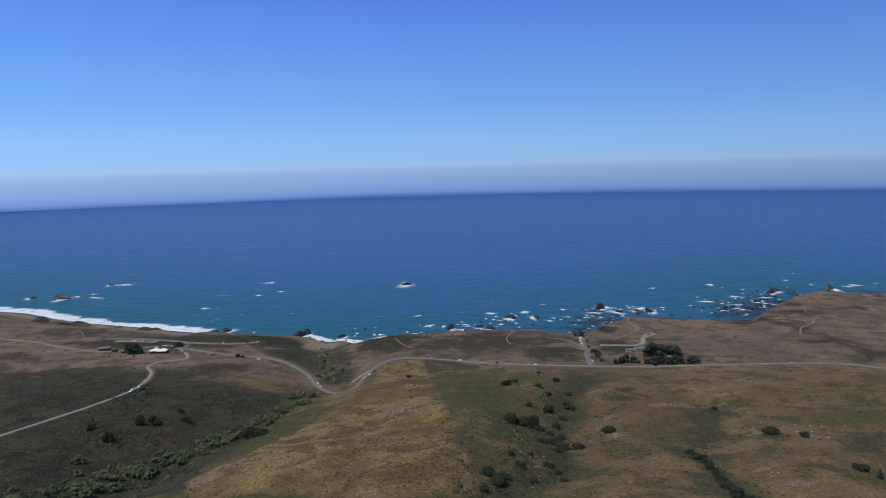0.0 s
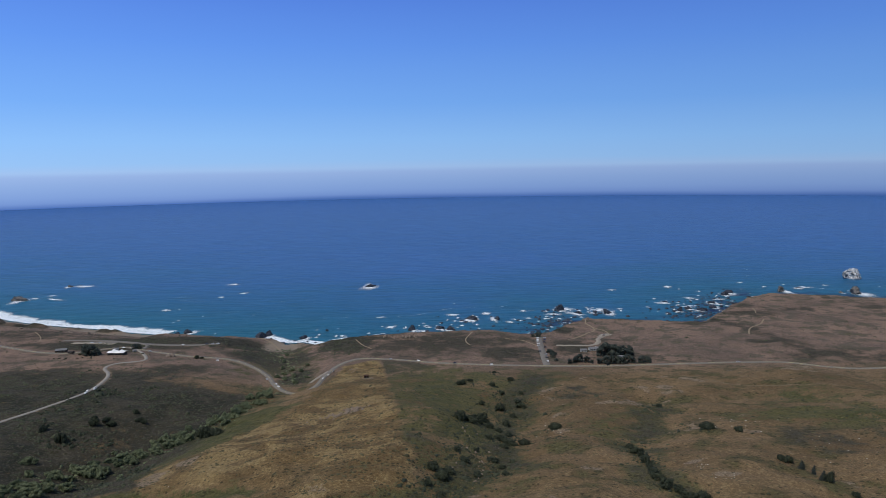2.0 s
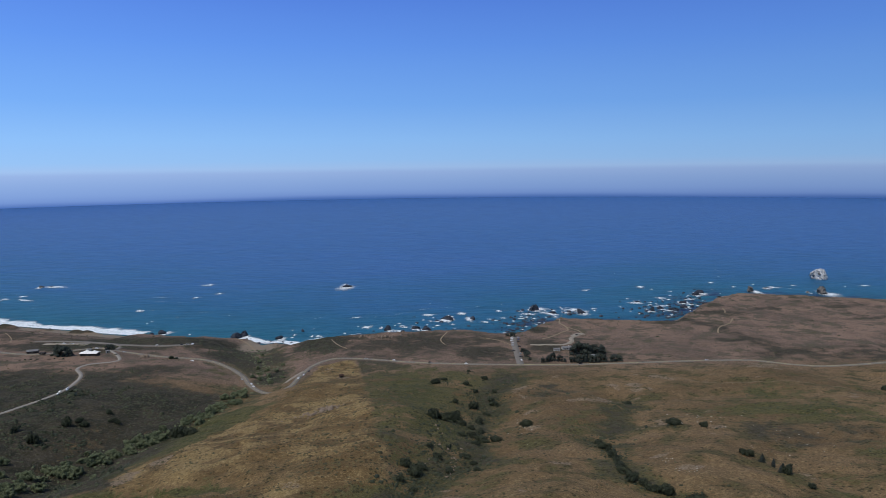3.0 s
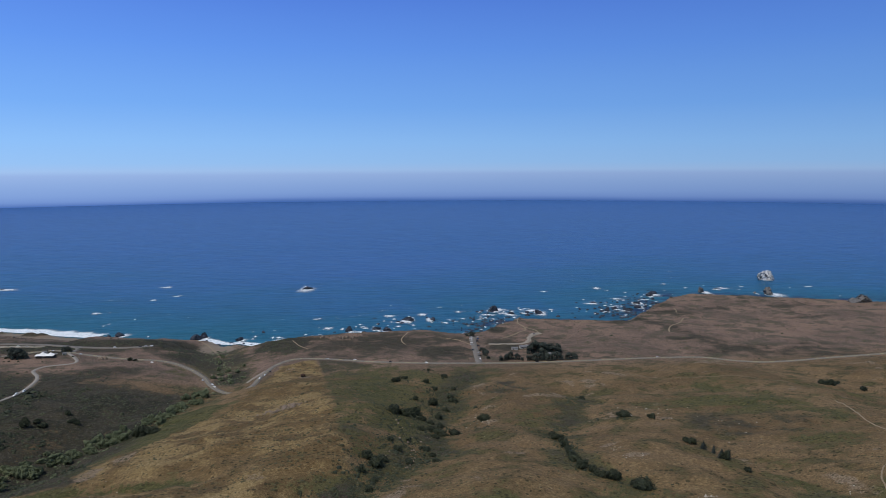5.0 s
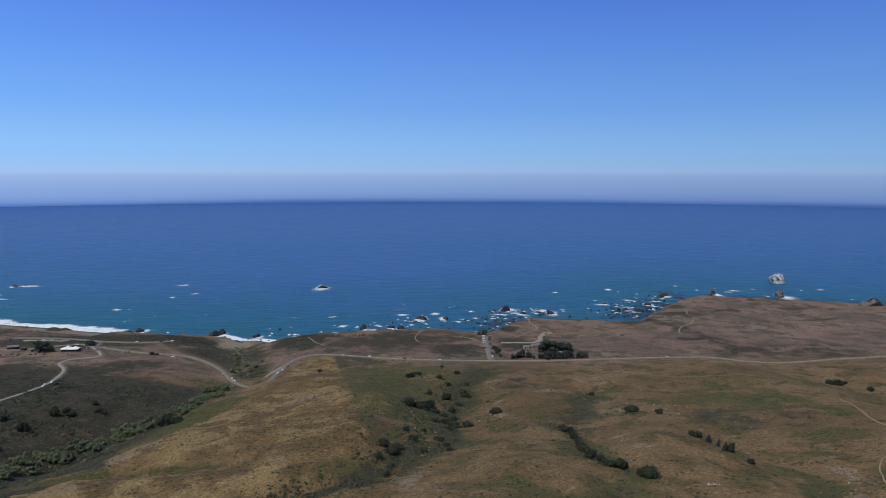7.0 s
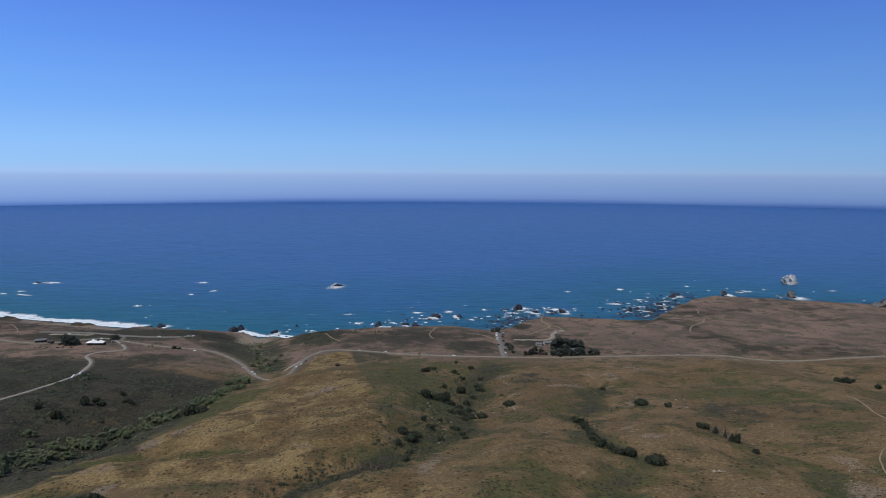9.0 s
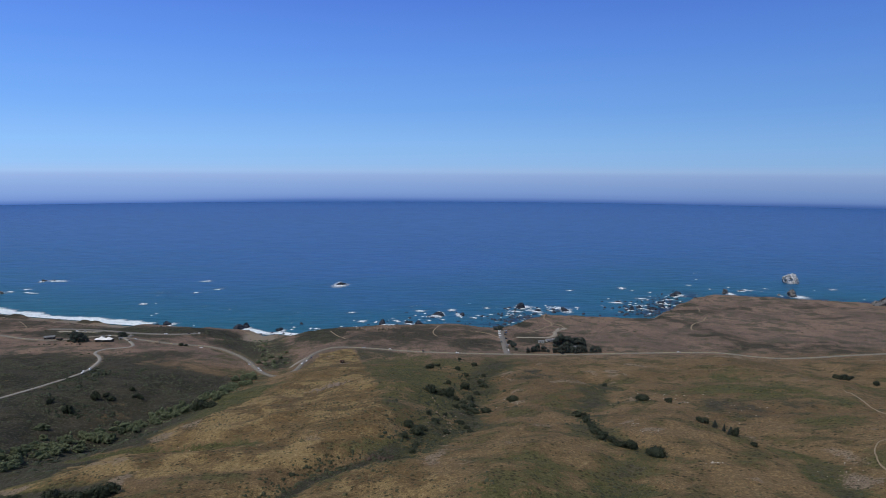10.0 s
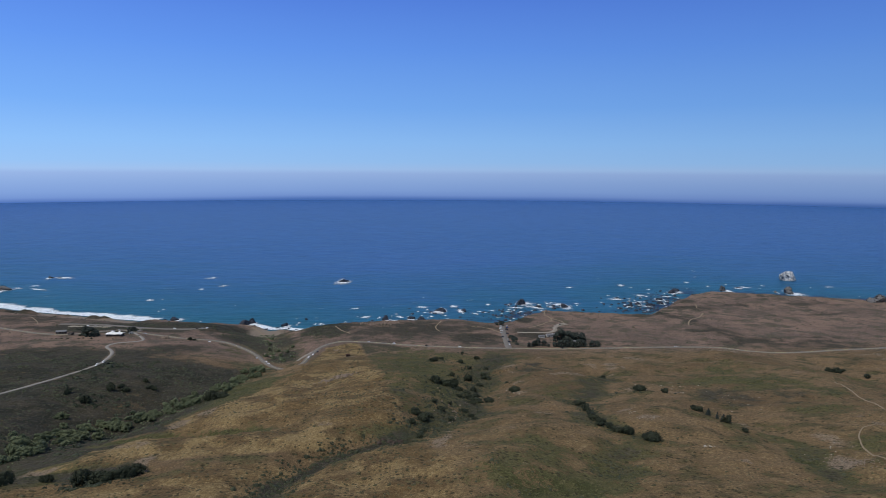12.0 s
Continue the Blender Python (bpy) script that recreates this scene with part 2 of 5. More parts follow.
WHITE_ROOF = plain_material("white_roofing", (0.7, 0.69, 0.67), (0.82, 0.82, 0.8), 0.5, 0.6)
DARK_BOARD = plain_material("dark_timber", (0.03, 0.026, 0.024), (0.065, 0.055, 0.05), 1.2)
GREY_ROOF = plain_material("grey_roofing", (0.11, 0.11, 0.115), (0.2, 0.2, 0.205), 0.8)
PALE_WALL = plain_material("pale_wall_paint", (0.38, 0.36, 0.33), (0.52, 0.5, 0.46), 0.8)
RUST_BOARD = plain_material("weathered_redwood", (0.036, 0.02, 0.016), (0.08, 0.045, 0.03), 1.5)
TYRE = plain_material("tyre_rubber", (0.015, 0.015, 0.015), (0.03, 0.03, 0.03), 3.0)
GLASS = plain_material("dark_glass", (0.012, 0.014, 0.017), (0.02, 0.024, 0.03), 1.0, 0.08, 0.6, 0.0)
CAR_WHITE = plain_material("white_car_paint", (0.72, 0.72, 0.72), (0.8, 0.8, 0.8), 1.0, 0.25, 0.5, 0.0)
CAR_DARK = plain_material("black_car_paint", (0.014, 0.015, 0.018), (0.025, 0.026, 0.03), 1.0, 0.25, 0.5, 0.0)
CAR_GREY = plain_material("silver_car_paint", (0.3, 0.31, 0.33), (0.38, 0.39, 0.4), 1.0, 0.3, 0.5, 0.0)
CAR_BLUE = plain_material("blue_car_paint", (0.03, 0.06, 0.14), (0.04, 0.08, 0.18), 1.0, 0.25, 0.5, 0.0)
FAR_SKY = sky_material()


# ---- the lie of the land ----
# the waterline, from the beach past the cove and the headland
SHORE = [(-4500, 3200), (-2500, 2250), (-1600, 1810), (-1150, 1585), (-990, 1511), (-908, 1477), (-809, 1412), (-730, 1371), (-659, 1342), (-592, 1315), (-523, 1282), (-450, 1254),
         (-340, 1212), (-262, 1208), (-235, 1196), (-206, 1160), (-176, 1165), (-140, 1128), (-62, 1125), (11, 1143), (87, 1157), (160, 1142), (200, 1112),
         (228, 1120), (265, 1170), (325, 1238), (408, 1215), (470, 1198), (525, 1190), (590, 1262), (650, 1342), (715, 1412), (780, 1448), (838, 1436),
         (905, 1412), (1000, 1366), (1117, 1318), (1400, 1220), (2200, 1000), (4500, 650)]
# height of the long slope from the hills behind to the terrace
SLOPE_Y = (-1500, -500, -150, 100, 250, 330, 420, 520, 640, 760, 880, 1000, 1200)
SLOPE_Z = (330, 215.0, 179.3, 145.4, 116.3, 106.7, 95.4, 79.0, 61.5, 48.5, 31.3, 29.0, 23.3)
# ridges and gullies: half width and a line of (x, y, rise)
RELIEF = {
    "spur_a": (62, [(-70, 200, 0.0), (-45, 300, 1.9), (-15, 375, 11.1), (10, 480, 16.2), (10, 560, 22.2), (-15, 640, 13.2), (-45, 760, 3.9), (-55, 870, -0.5)]),
    "spur_a_shoulder": (60, [(-190, 330, -5.7), (-165, 450, -1.0), (-90, 480, 9.0)]),
    "creek": (75, [(-420, 230, -20.0), (-340, 330, -24.8), (-280, 430, -19.4), (-262, 560, -34.3), (-215, 690, -20.5), (-155, 850, -12.8), (-185, 1000, -15.2), (-205, 1120, -25.0)]),
    "hollow": (20, [(-74, 235, -2.0), (-71, 266, -6.0), (-69, 290, -9.0), (-58, 314, -10.0), (-47, 331, -10.0), (-33, 342, -9.0), (-14, 351, -8.0), (12, 363, -7.0)]),
    "dip": (17, [(-228, 424, -3.0), (-184, 430, -6.0), (-155, 431, -8.0), (-120, 421, -8.0), (-88, 405, -2.0)]),
    "flank": (20, [(-152, 772, 0.0), (-120, 788, 1.2), (-96, 825, 1.5)]),
    "lobe": (22, [(-206, 366, 3.0), (-176, 382, 4.0), (-105, 372, 4.0)]),
    "fold": (26, [(300, 480, -1.0), (296, 412, -3.0), (302, 355, -5.0), (294, 300, -5.0), (282, 245, -5.0)]),
    "gully_b": (36, [(10, 365, -4.0), (40, 410, -11.0), (62, 445, -10.0), (85, 500, -6.0), (106, 590, -10.0), (120, 680, -10.0), (135, 755, -6.0), (178, 830, -2.0)]),
    "knoll": (48, [(20, 325, 1.6), (70, 290, 12.3)]),
    "spur_c": (45, [(110, 240, -6.8), (118, 340, 12.2), (150, 440, 6.4), (170, 540, 3.8), (222, 640, 7.3), (270, 700, -9.6)]),
    "gully_d": (34, [(150, 290, -7.6), (195, 350, -2.0), (168, 410, -5.3), (185, 500, -7.3), (235, 590, -4.7), (260, 650, -2.6)]),
    "spur_e": (55, [(240, 270, -3.5), (225, 390, 3.5), (265, 450, 2.2), (300, 540, 2.0)]),
    "gully_f": (50, [(310, 310, -0.9), (350, 420, -4.6), (390, 560, 5.2), (380, 660, -4.1)]),
    "spur_g": (90, [(380, 250, 9.9), (460, 400, 5.6), (490, 540, 4.1), (470, 720, 9.8)]),
    "dale_h": (90, [(600, 420, -15.5), (640, 600, -16.8), (590, 760, -10.7), (570, 860, -4.9)]),
    "left_hill": (130, [(-480, 520, -12.2), (-420, 700, -3.2), (-430, 880, 7.3)]),
    "left_far": (140, [(-700, 700, -2.0), (-650, 950, 4.6)]),
    "mound": (24, [(462, 768, 6.8), (488, 772, 3.6)]),
}
# knobs of the bluff over the beach: place, height and half widths
BLUFFS = [(-800, 1345, 12, 15, 12), (-760, 1335, 6, 26, 12), (-716, 1331, 8.5, 18, 12), (-640, 1310, 4, 18, 9), (-570, 1285, 7.5, 13, 9), (-546, 1278, 8, 14, 9)]
HIGHWAY = [(-1500, 1500), (-1000, 1240), (-740, 1121), (-665, 1088), (-606, 1050), (-548, 1016), (-500, 1004), (-464, 1022), (-428, 1038), (-393, 1020), (-320, 988),
           (-254, 980), (-215, 951), (-186, 908), (-169, 864), (-150, 826), (-131, 812), (-112, 834), (-104, 886), (-92, 930), (-66, 956), (-23, 947), (47, 919),
           (121, 899), (194, 887), (267, 880), (381, 884), (464, 889), (525, 890), (572, 862), (610, 846), (666, 844), (783, 853), (1000, 875), (1600, 930)]
HILL_ROAD = [(-470, 420), (-430, 560), (-416, 616), (-396, 675), (-374, 741), (-366, 784), (-372, 839), (-384, 873), (-401, 903), (-397, 930), (-368, 952), (-384, 992), (-408, 1026)]


def ease(t):
    t = np.clip(t, 0, 1)
    return t * t * (3 - 2 * t)


LATTICE = np.random.RandomState(7).rand(257, 257)
LATTICE[256], LATTICE[:, 256] = LATTICE[0], LATTICE[:, 0]


def bumps(x, y, size, octaves=4, gain=0.55):
    """Smooth noise of about -1 to 1 with the given size in metres."""
    total, amount, norm = 0.0, 1.0, 0.0
    for n in range(octaves):
        u, v = x / size + 31.7 * n + 900, y / size + 57.3 * n + 900
        i, j = np.floor(u).astype(int), np.floor(v).astype(int)
        fu, fv = ease(u - i), ease(v - j)
        i, j = i % 256, j % 256
        low = LATTICE[i, j] * (1 - fu) + LATTICE[i + 1, j] * fu
        high = LATTICE[i, j + 1] * (1 - fu) + LATTICE[i + 1, j + 1] * fu
        total, norm = total + amount * (low * (1 - fv) + high * fv - 0.5) * 2, norm + amount
        amount, size = amount * gain, size / 2.03
    return total / norm * 1.6


def along(x, y, line):
    """Distance from a line and how far along it, in vertices."""
    best, part_way = np.full(x.shape, 1e18), np.zeros(x.shape)
    for n in range(len(line) - 1):
        (ax, ay), (bx, by) = line[n][:2], line[n + 1][:2]
        dx, dy = bx - ax, by - ay
        t = np.clip(((x - ax) * dx + (y - ay) * dy) / (dx * dx + dy * dy), 0, 1)
        d = (x - ax - t * dx) ** 2 + (y - ay - t * dy) ** 2
        nearer = d < best
        best, part_way = np.where(nearer, d, best), np.where(nearer, n + t, part_way)
    return np.sqrt(best), part_way


def inside(x, y, ring):
    """True within a closed ring of points."""
    hit = np.zeros(x.shape, bool)
    for n in range(len(ring)):
        (ax, ay), (bx, by) = ring[n - 1], ring[n]
        if ay != by:
            hit ^= ((ay > y) != (by > y)) & (x < (bx - ax) * (y - ay) / (by - ay) + ax)
    return hit


def area(x, y, ring, soft):
    """1 inside a ring, falling to 0 over a soft edge."""
    d, _ = along(x, y, ring + ring[:1])
    return ease(0.5 + np.where(inside(x, y, ring), d, -d) / soft / 2)


def shore_distance(x, y):
    """Metres inland of the waterline, negative at sea; the line is ragged."""
    d, _ = along(x, y, SHORE)
    line = np.interp(x, [p[0] for p in SHORE], [p[1] for p in SHORE])
    cliff = ease((x + 420) / 60)
    return np.where(y < line, d, -d) + cliff * 7 * bumps(x, y, 46, 4)


def bare_land(x, y):
    """Height of the land before the roads were cut into it."""
    base = sum(np.interp(y + o, SLOPE_Y, SLOPE_Z) for o in (-40, -20, 0, 20, 40)) / 5
    base = base + -4.8 * np.clip(x / 600, -1.5, 1.5) * ease((y - 300) / 500)
    for width, line in RELIEF.values():
        d, p = along(x, y, line)
        base = base + np.exp(-((d / width) ** 2)) * np.interp(p, range(len(line)), [q[2] for q in line])
    hills = ease((930 - y) / 250)
    crease = 0.5 - np.abs(bumps(x, y * 0.7, 58, 3, 0.5))
    base = base + hills * (2.0 * bumps(x, y, 75, 3) + 1.5 * bumps(x, y, 24, 3) - 2.6 * np.clip(crease, 0, None)) + 0.45 * bumps(x, y, 9, 2) + 0.9 * (1 - hills) * bumps(x, y, 60, 3)
    s = shore_distance(x, y)
    beach = ease((-390 - x) / 60)
    cove = np.exp(-(((x + 200) / 34) ** 2 + ((y - 1165) / 40) ** 2))
    low = ease((-150 - x) / 80) * (1 - beach)
    rise = ease((s - 27 * beach - 6 * cove) / (24 + 100 * beach)) ** (0.8 - 0.1 * beach)
    rise = rise + low * (0.35 * ease(s / 16) + 0.65 * ease(s / 110) - rise)
    bluff = sum(h * np.exp(-((((x - bx) / rx) ** 2 + ((y - by) / ry) ** 2) ** 1.4)) for bx, by, h, rx, ry in BLUFFS) * (1 + 0.25 * bumps(x, y, 18, 3))
    return np.where(s > 0, base * rise + (beach * 3.2 + cove * 2) * ease(s / 35) * (1 - rise) + bluff, -2.5)


def spline(line, step):
    """Even points along a smooth curve through a line of points."""
    p = [np.array(q, float) for q in line]
    p = [2 * p[0] - p[1], *p, 2 * p[-1] - p[-2]]
    rows = []
    for n in range(1, len(p) - 2):
        for t in np.linspace(0, 1, max(2, int(np.linalg.norm(p[n + 1] - p[n]) / step) + 1))[:-1]:
            a, b, c, d = p[n - 1 : n + 3]
            rows.append(0.5 * (2 * b + (c - a) * t + (2 * a - 5 * b + 4 * c - d) * t**2 + (3 * b - a - 3 * c + d) * t**3))
    return np.array(rows + [p[-2]])


def graded(line, step, reach):
    """A road's centre line with its heights evened out."""
    xy = spline(line, step)
    z = bare_land(xy[:, 0], xy[:, 1])
    n = int(reach / step)
    padded = np.r_[np.full(n, z[0]), z, np.full(n, z[-1])]
    return np.c_[xy, np.convolve(padded, np.ones(2 * n + 1) / (2 * n + 1), "valid")]


BLUFF_ROAD = [(-556, 1106), (-518, 1102), (-465, 1090), (-400, 1066), (-345, 1060), (-298, 1072)]
BENCHES = [(graded(HIGHWAY, 12, 48), 7.5, 14), (graded(HILL_ROAD, 12, 36), 4.5, 8), (graded(BLUFF_ROAD, 12, 60), 6, 16)]


def land(x, y):
    """Height of the ground, with the roads' cuts and banks."""
    x, y = np.asarray(x, float), np.asarray(y, float)
    h = bare_land(x, y)
    for line, flat, bank in BENCHES:
        d, p = along(x, y, line)
        level = np.interp(p, range(len(line)), line[:, 2])
        h = h + (level - h) * (1 - ease((d - flat) / bank)) * (h > 0)
    return h


def at(x, y):
    return float(land(np.array([x], float), np.array([y], float))[0])


# ---- what grows where ----
FENCE_LINE = [(-34, 945), (-24, 860), (-9, 664), (5, 484), (13, 435), (14, 392)]
GOLD_SPUR = FENCE_LINE + [(-2, 368), (-45, 346), (-95, 338), (-165, 340), (-240, 345), (-246, 358), (-218, 372), (-224, 405), (-205, 428), (-180, 446), (-184, 477), (-180, 508), (-164, 532), (-142, 612), (-118, 673), (-105, 760), (-95, 850), (-80, 925)]
GOLD_KNOLL = [(-215, 300), (-120, 318), (-60, 328), (-15, 352), (22, 350), (36, 300), (40, 232), (46, -200), (-600, -200), (-420, 180), (-280, 260)]
MEADOW = [(-250, 455), (-205, 440), (-184, 470), (-178, 515), (-160, 540), (-138, 615), (-118, 680), (-150, 740), (-185, 700), (-222, 620), (-240, 540), (-262, 490), (-280, 430), (-300, 350), (-262, 300), (-215, 300), (-205, 345), (-226, 405)]
GREEN_FIELD = FENCE_LINE + [(40, 410), (62, 445), (85, 500), (110, 590), (125, 680), (130, 760), (150, 800), (110, 850), (40, 905)]
# (x, y, half width, half depth, strength)
GREEN = [(107, 258, 50, 28, 1.3), (78, 248, 40, 24, 1.3), (95, 305, 40, 34, 0.8), (55, 262, 20, 20, 0.9), (415, 650, 50, 40, 0.8), (172, 318, 20, 32, 0.8), (377, 575, 80, 42, 0.8), (303, 355, 13, 36, 1.0), (286, 300, 15, 40, 1.2), (146, 293, 34, 26, 1.1), (408, 560, 46, 44, 0.9), (430, 495, 22, 36, 0.9), (397, 428, 30, 50, 0.7), (345, 300, 22, 44, 0.8),
         (42, 720, 60, 210, 0.9), (70, 560, 62, 140, 0.95), (112, 600, 34, 120, 0.8), (183, 560, 40, 66, 0.6), (-22, 493, 17, 40, 0.55), (-33, 316, 12, 12, 0.8),
         (450, 560, 90, 30, 0.4), (240, 620, 50, 40, 0.5), (560, 640, 90, 80, 0.5)]
SCRUB = [(607, 930, 80, 28, 0.75), (569, 1008, 48, 16, 0.7), (738, 936, 50, 16, 0.6), (-160, 885, 36, 60, 0.8), (756, 1262, 75, 24, 0.6), (195, 712, 44, 60, 0.5),
         (-180, 1010, 60, 70, 0.7), (640, 760, 90, 60, 0.25), (-540, 1180, 60, 40, 0.6), (900, 1190, 26, 70, 0.5), (262, 1120, 26, 50, 0.95), (545, 1180, 40, 24, 0.9), (500, 1150, 60, 18, 0.6), (60, 1040, 190, 110, 0.66), (255, 1000, 50, 60, 0.75), (160, 960, 60, 60, 0.8), (-330, 905, 60, 50, 0.4), (-700, 960, 160, 60, 0.7), (-450, 1070, 200, 80, 0.8), (-230, 1040, 60, 80, 0.8), (-620, 1160, 160, 80, 0.55), (-800, 1345, 34, 26, 1.0), (-725, 1332, 46, 22, 1.0), (-560, 1282, 46, 20, 1.0), (-480, 850, 120, 70, 0.85), (-310, 890, 70, 50, 0.75), (-150, 900, 34, 70, 1.0), (-300, 1110, 130, 70, 0.95), (-90, 1060, 70, 90, 0.95), (640, 1240, 60, 22, 0.7), (870, 1150, 120, 18, 0.55), (930, 1260, 120, 20, 0.55), (700, 905, 90, 24, 0.6)]
BROWN = [(-62, 416, 22, 16), (-24, 362, 22, 10), (203, 292, 40, 34), (219, 407, 32, 40), (321, 338, 14, 34), (133, 577, 26, 60), (-225, 850, 90, 46)]
BARE = [(-177, 468, 11, 18, 1.4), (-161, 490, 14, 9, 1.3), (-235, 350, 16, 9, 1.2), (-190, 371, 14, 10, 1.2), (-164, 335, 8, 26, 1.2), (-46, 388, 12, 14, 0.9), (40, 335, 8, 40, 1.1), (160, 700, 8, 60, 0.9), (139, 560, 10, 24, 1.0), (210, 426, 9, 5, 1.5), (220, 403, 11, 6, 1.5), (212, 642, 16, 8, 1.8), (232, 662, 18, 10, 1.8), (250, 684, 14, 10, 1.6), (302, 738, 14, 12, 1.8), (274, 746, 10, 10, 1.7), (325, 335, 10, 40), (306, 280, 15, 24), (472, 766, 26, 10, 1.8), (291, 718, 14, 10), (311, 713, 7, 8), (-53, 612, 17, 22), (37, 322, 9, 14),
        (49, 364, 12, 12), (225, 323, 4, 4), (3, 359, 4, 7), (533, 868, 26, 14), (167, 749, 16, 12), (300, 275, 13, 12), (480, 790, 26, 12, 1.4), (-47, 838, 10, 8, 1.7), (36, 345, 6, 22), (50, 385, 12, 5)]


def blobs(x, y, rows):
    total = np.zeros(x.shape)
    for bx, by, rx, ry, *strength in rows:
        total = np.maximum(total, (strength or [1.0])[0] * np.exp(-1.2 * (((x - bx) / rx) ** 2 + ((y - by) / ry) ** 2) ** 1.1))
    return total


def cover_at(x, y):
    """How far gold grass, green grass, scrub and bare soil cover the ground."""
    free = np.maximum(ease((-25 - x) / 30), ease((x - 25) / 20))
    wx, wy = x + 11 * bumps(x, y, 55, 4) * np.maximum(free, ease((330 - y) / 20)), y + 14 * bumps(y, x, 55, 4)
    gold = np.maximum(area(wx + 1.2 * bumps(x, y, 14, 3), y, GOLD_SPUR, 3.0), area(wx, wy, GOLD_KNOLL, 8))
    spur_only = area(x, y, GOLD_SPUR, 3)
    gold = np.maximum(gold, 0.35 * ease((480 - y) / 150) * ease(x / 60))
    brown = blobs(wx, wy, BROWN)
    green = blobs(wx, wy, GREEN) * (1 - 0.75 * spur_only)
    gully = 0.0
    for name, amount, width in (("gully_b", 1.0, 34), ("gully_d", 0.9, 26), ("hollow", 0.7, 16), ("gully_f", 0.12, 40), ("fold", 0.9, 24), ("creek", 0.9, 62)):
        d, _ = along(wx, wy, RELIEF[name][1][2 if name == "fold" else 0 :])
        gully = np.maximum(gully, amount * np.exp(-((d / width) ** 2)))
    valley = ease((-130 - wx) / 90) * ease((930 - wy) / 90) * ease((wy - 250) / 120)
    green = np.maximum(green, gully * 0.8)
    green = np.maximum(green, 0.5 * valley)
    scrub = np.maximum(blobs(wx, wy, SCRUB), 0.85 * valley + 0.2 * bumps(x, y, 90, 3) * valley)
    d, _ = along(wx, wy, [(545, 1190), (567, 1169), (585, 1101), (589, 1014), (595, 950), (640, 895), (760, 872)])
    scrub = np.maximum(scrub, 0.55 * np.exp(-((d / 34) ** 2)))
    scrub = np.maximum(scrub, 0.5 * gully)
    patch = bumps(x + 300, y, 120, 4)
    green = np.maximum(green, 0.42 * ease((patch - 0.15) / 0.7) * ease((900 - y) / 200))
    scrub = np.maximum(scrub, 0.45 * ease((bumps(x, y + 500, 160, 4) - 0.1) / 0.8))
    green = np.maximum(green, 0.6 * area(x + 5 * bumps(x, y, 30, 3) * ease((x - 25) / 20), y, GREEN_FIELD, 5))
    d, _ = along(wx, y, [(-235, 440), (-205, 441), (-178, 438), (-145, 432), (-112, 421), (-92, 408)])
    swale = np.exp(-((d / 10) ** 2))
    meadow = area(wx, wy, MEADOW, 10)
    d, _ = along(wx, wy, RELIEF["hollow"][1])
    dip = np.exp(-((d / 13) ** 2))
    gold = gold * (1 - 0.9 * np.maximum(dip, swale))
    scrub = scrub * (1 - 0.75 * np.maximum(0.4 * meadow, swale))
    green = np.maximum(green, 0.95 * np.maximum(meadow, swale))
    scrub = np.maximum(scrub, 0.85 * dip)
    keep = 1 - 0.8 * brown
    outside = 1 - 0.8 * gold
    bare = blobs(wx, wy, BARE)
    scrape = ease((bumps(x - 700, y, 21, 3) - 0.62) / 0.2) * ease((x - 20) / 40) * ease((870 - y) / 60) * (1 - 0.8 * green)
    bare = np.maximum(bare, 0.85 * scrape)
    for line, flat, bank in BENCHES:
        d, _ = along(x, y, line)
        bare = np.maximum(bare, 0.62 * np.exp(-((d / (flat + 3)) ** 4)))
    gold = gold * (1 - 0.45 * brown)
    return gold, np.clip(green * keep * (1 - 0.5 * gold * (1 - gully)), 0, 1), np.clip(scrub * keep * outside, 0, 1), np.clip(bare, 0, 1)


# ---- ground, sea and sky ----
def mesh_from(name, verts, faces):
    mesh = bpy.data.meshes.new(name)
    verts, faces = np.asarray(verts, np.float32), np.asarray(faces, np.int32)
    mesh.vertices.add(len(verts))
    mesh.vertices.foreach_set("co", verts.ravel())
    mesh.loops.add(faces.size)
    mesh.loops.foreach_set("vertex_index", faces.ravel())
    mesh.polygons.add(len(faces))
    mesh.polygons.foreach_set("loop_start", np.arange(0, faces.size, faces.shape[1], dtype=np.int32))
    mesh.update(calc_edges=True)
    return mesh


def grid_faces(nx, ny):
    i = np.arange(nx * ny).reshape(ny, nx)
    return np.stack([i[:-1, :-1], i[:-1, 1:], i[1:, 1:], i[1:, :-1]], -1).reshape(-1, 4)


def steps(knots):
    """Rising values: (from, to, spacing) stretches joined."""
    return np.unique(np.concatenate([np.linspace(a, b, max(2, int(round((b - a) / s)) + 1)) for a, b, s in knots]).round(3))


def smooth_shade(mesh):
    mesh.polygons.foreach_set("use_smooth", np.ones(len(mesh.polygons), bool))


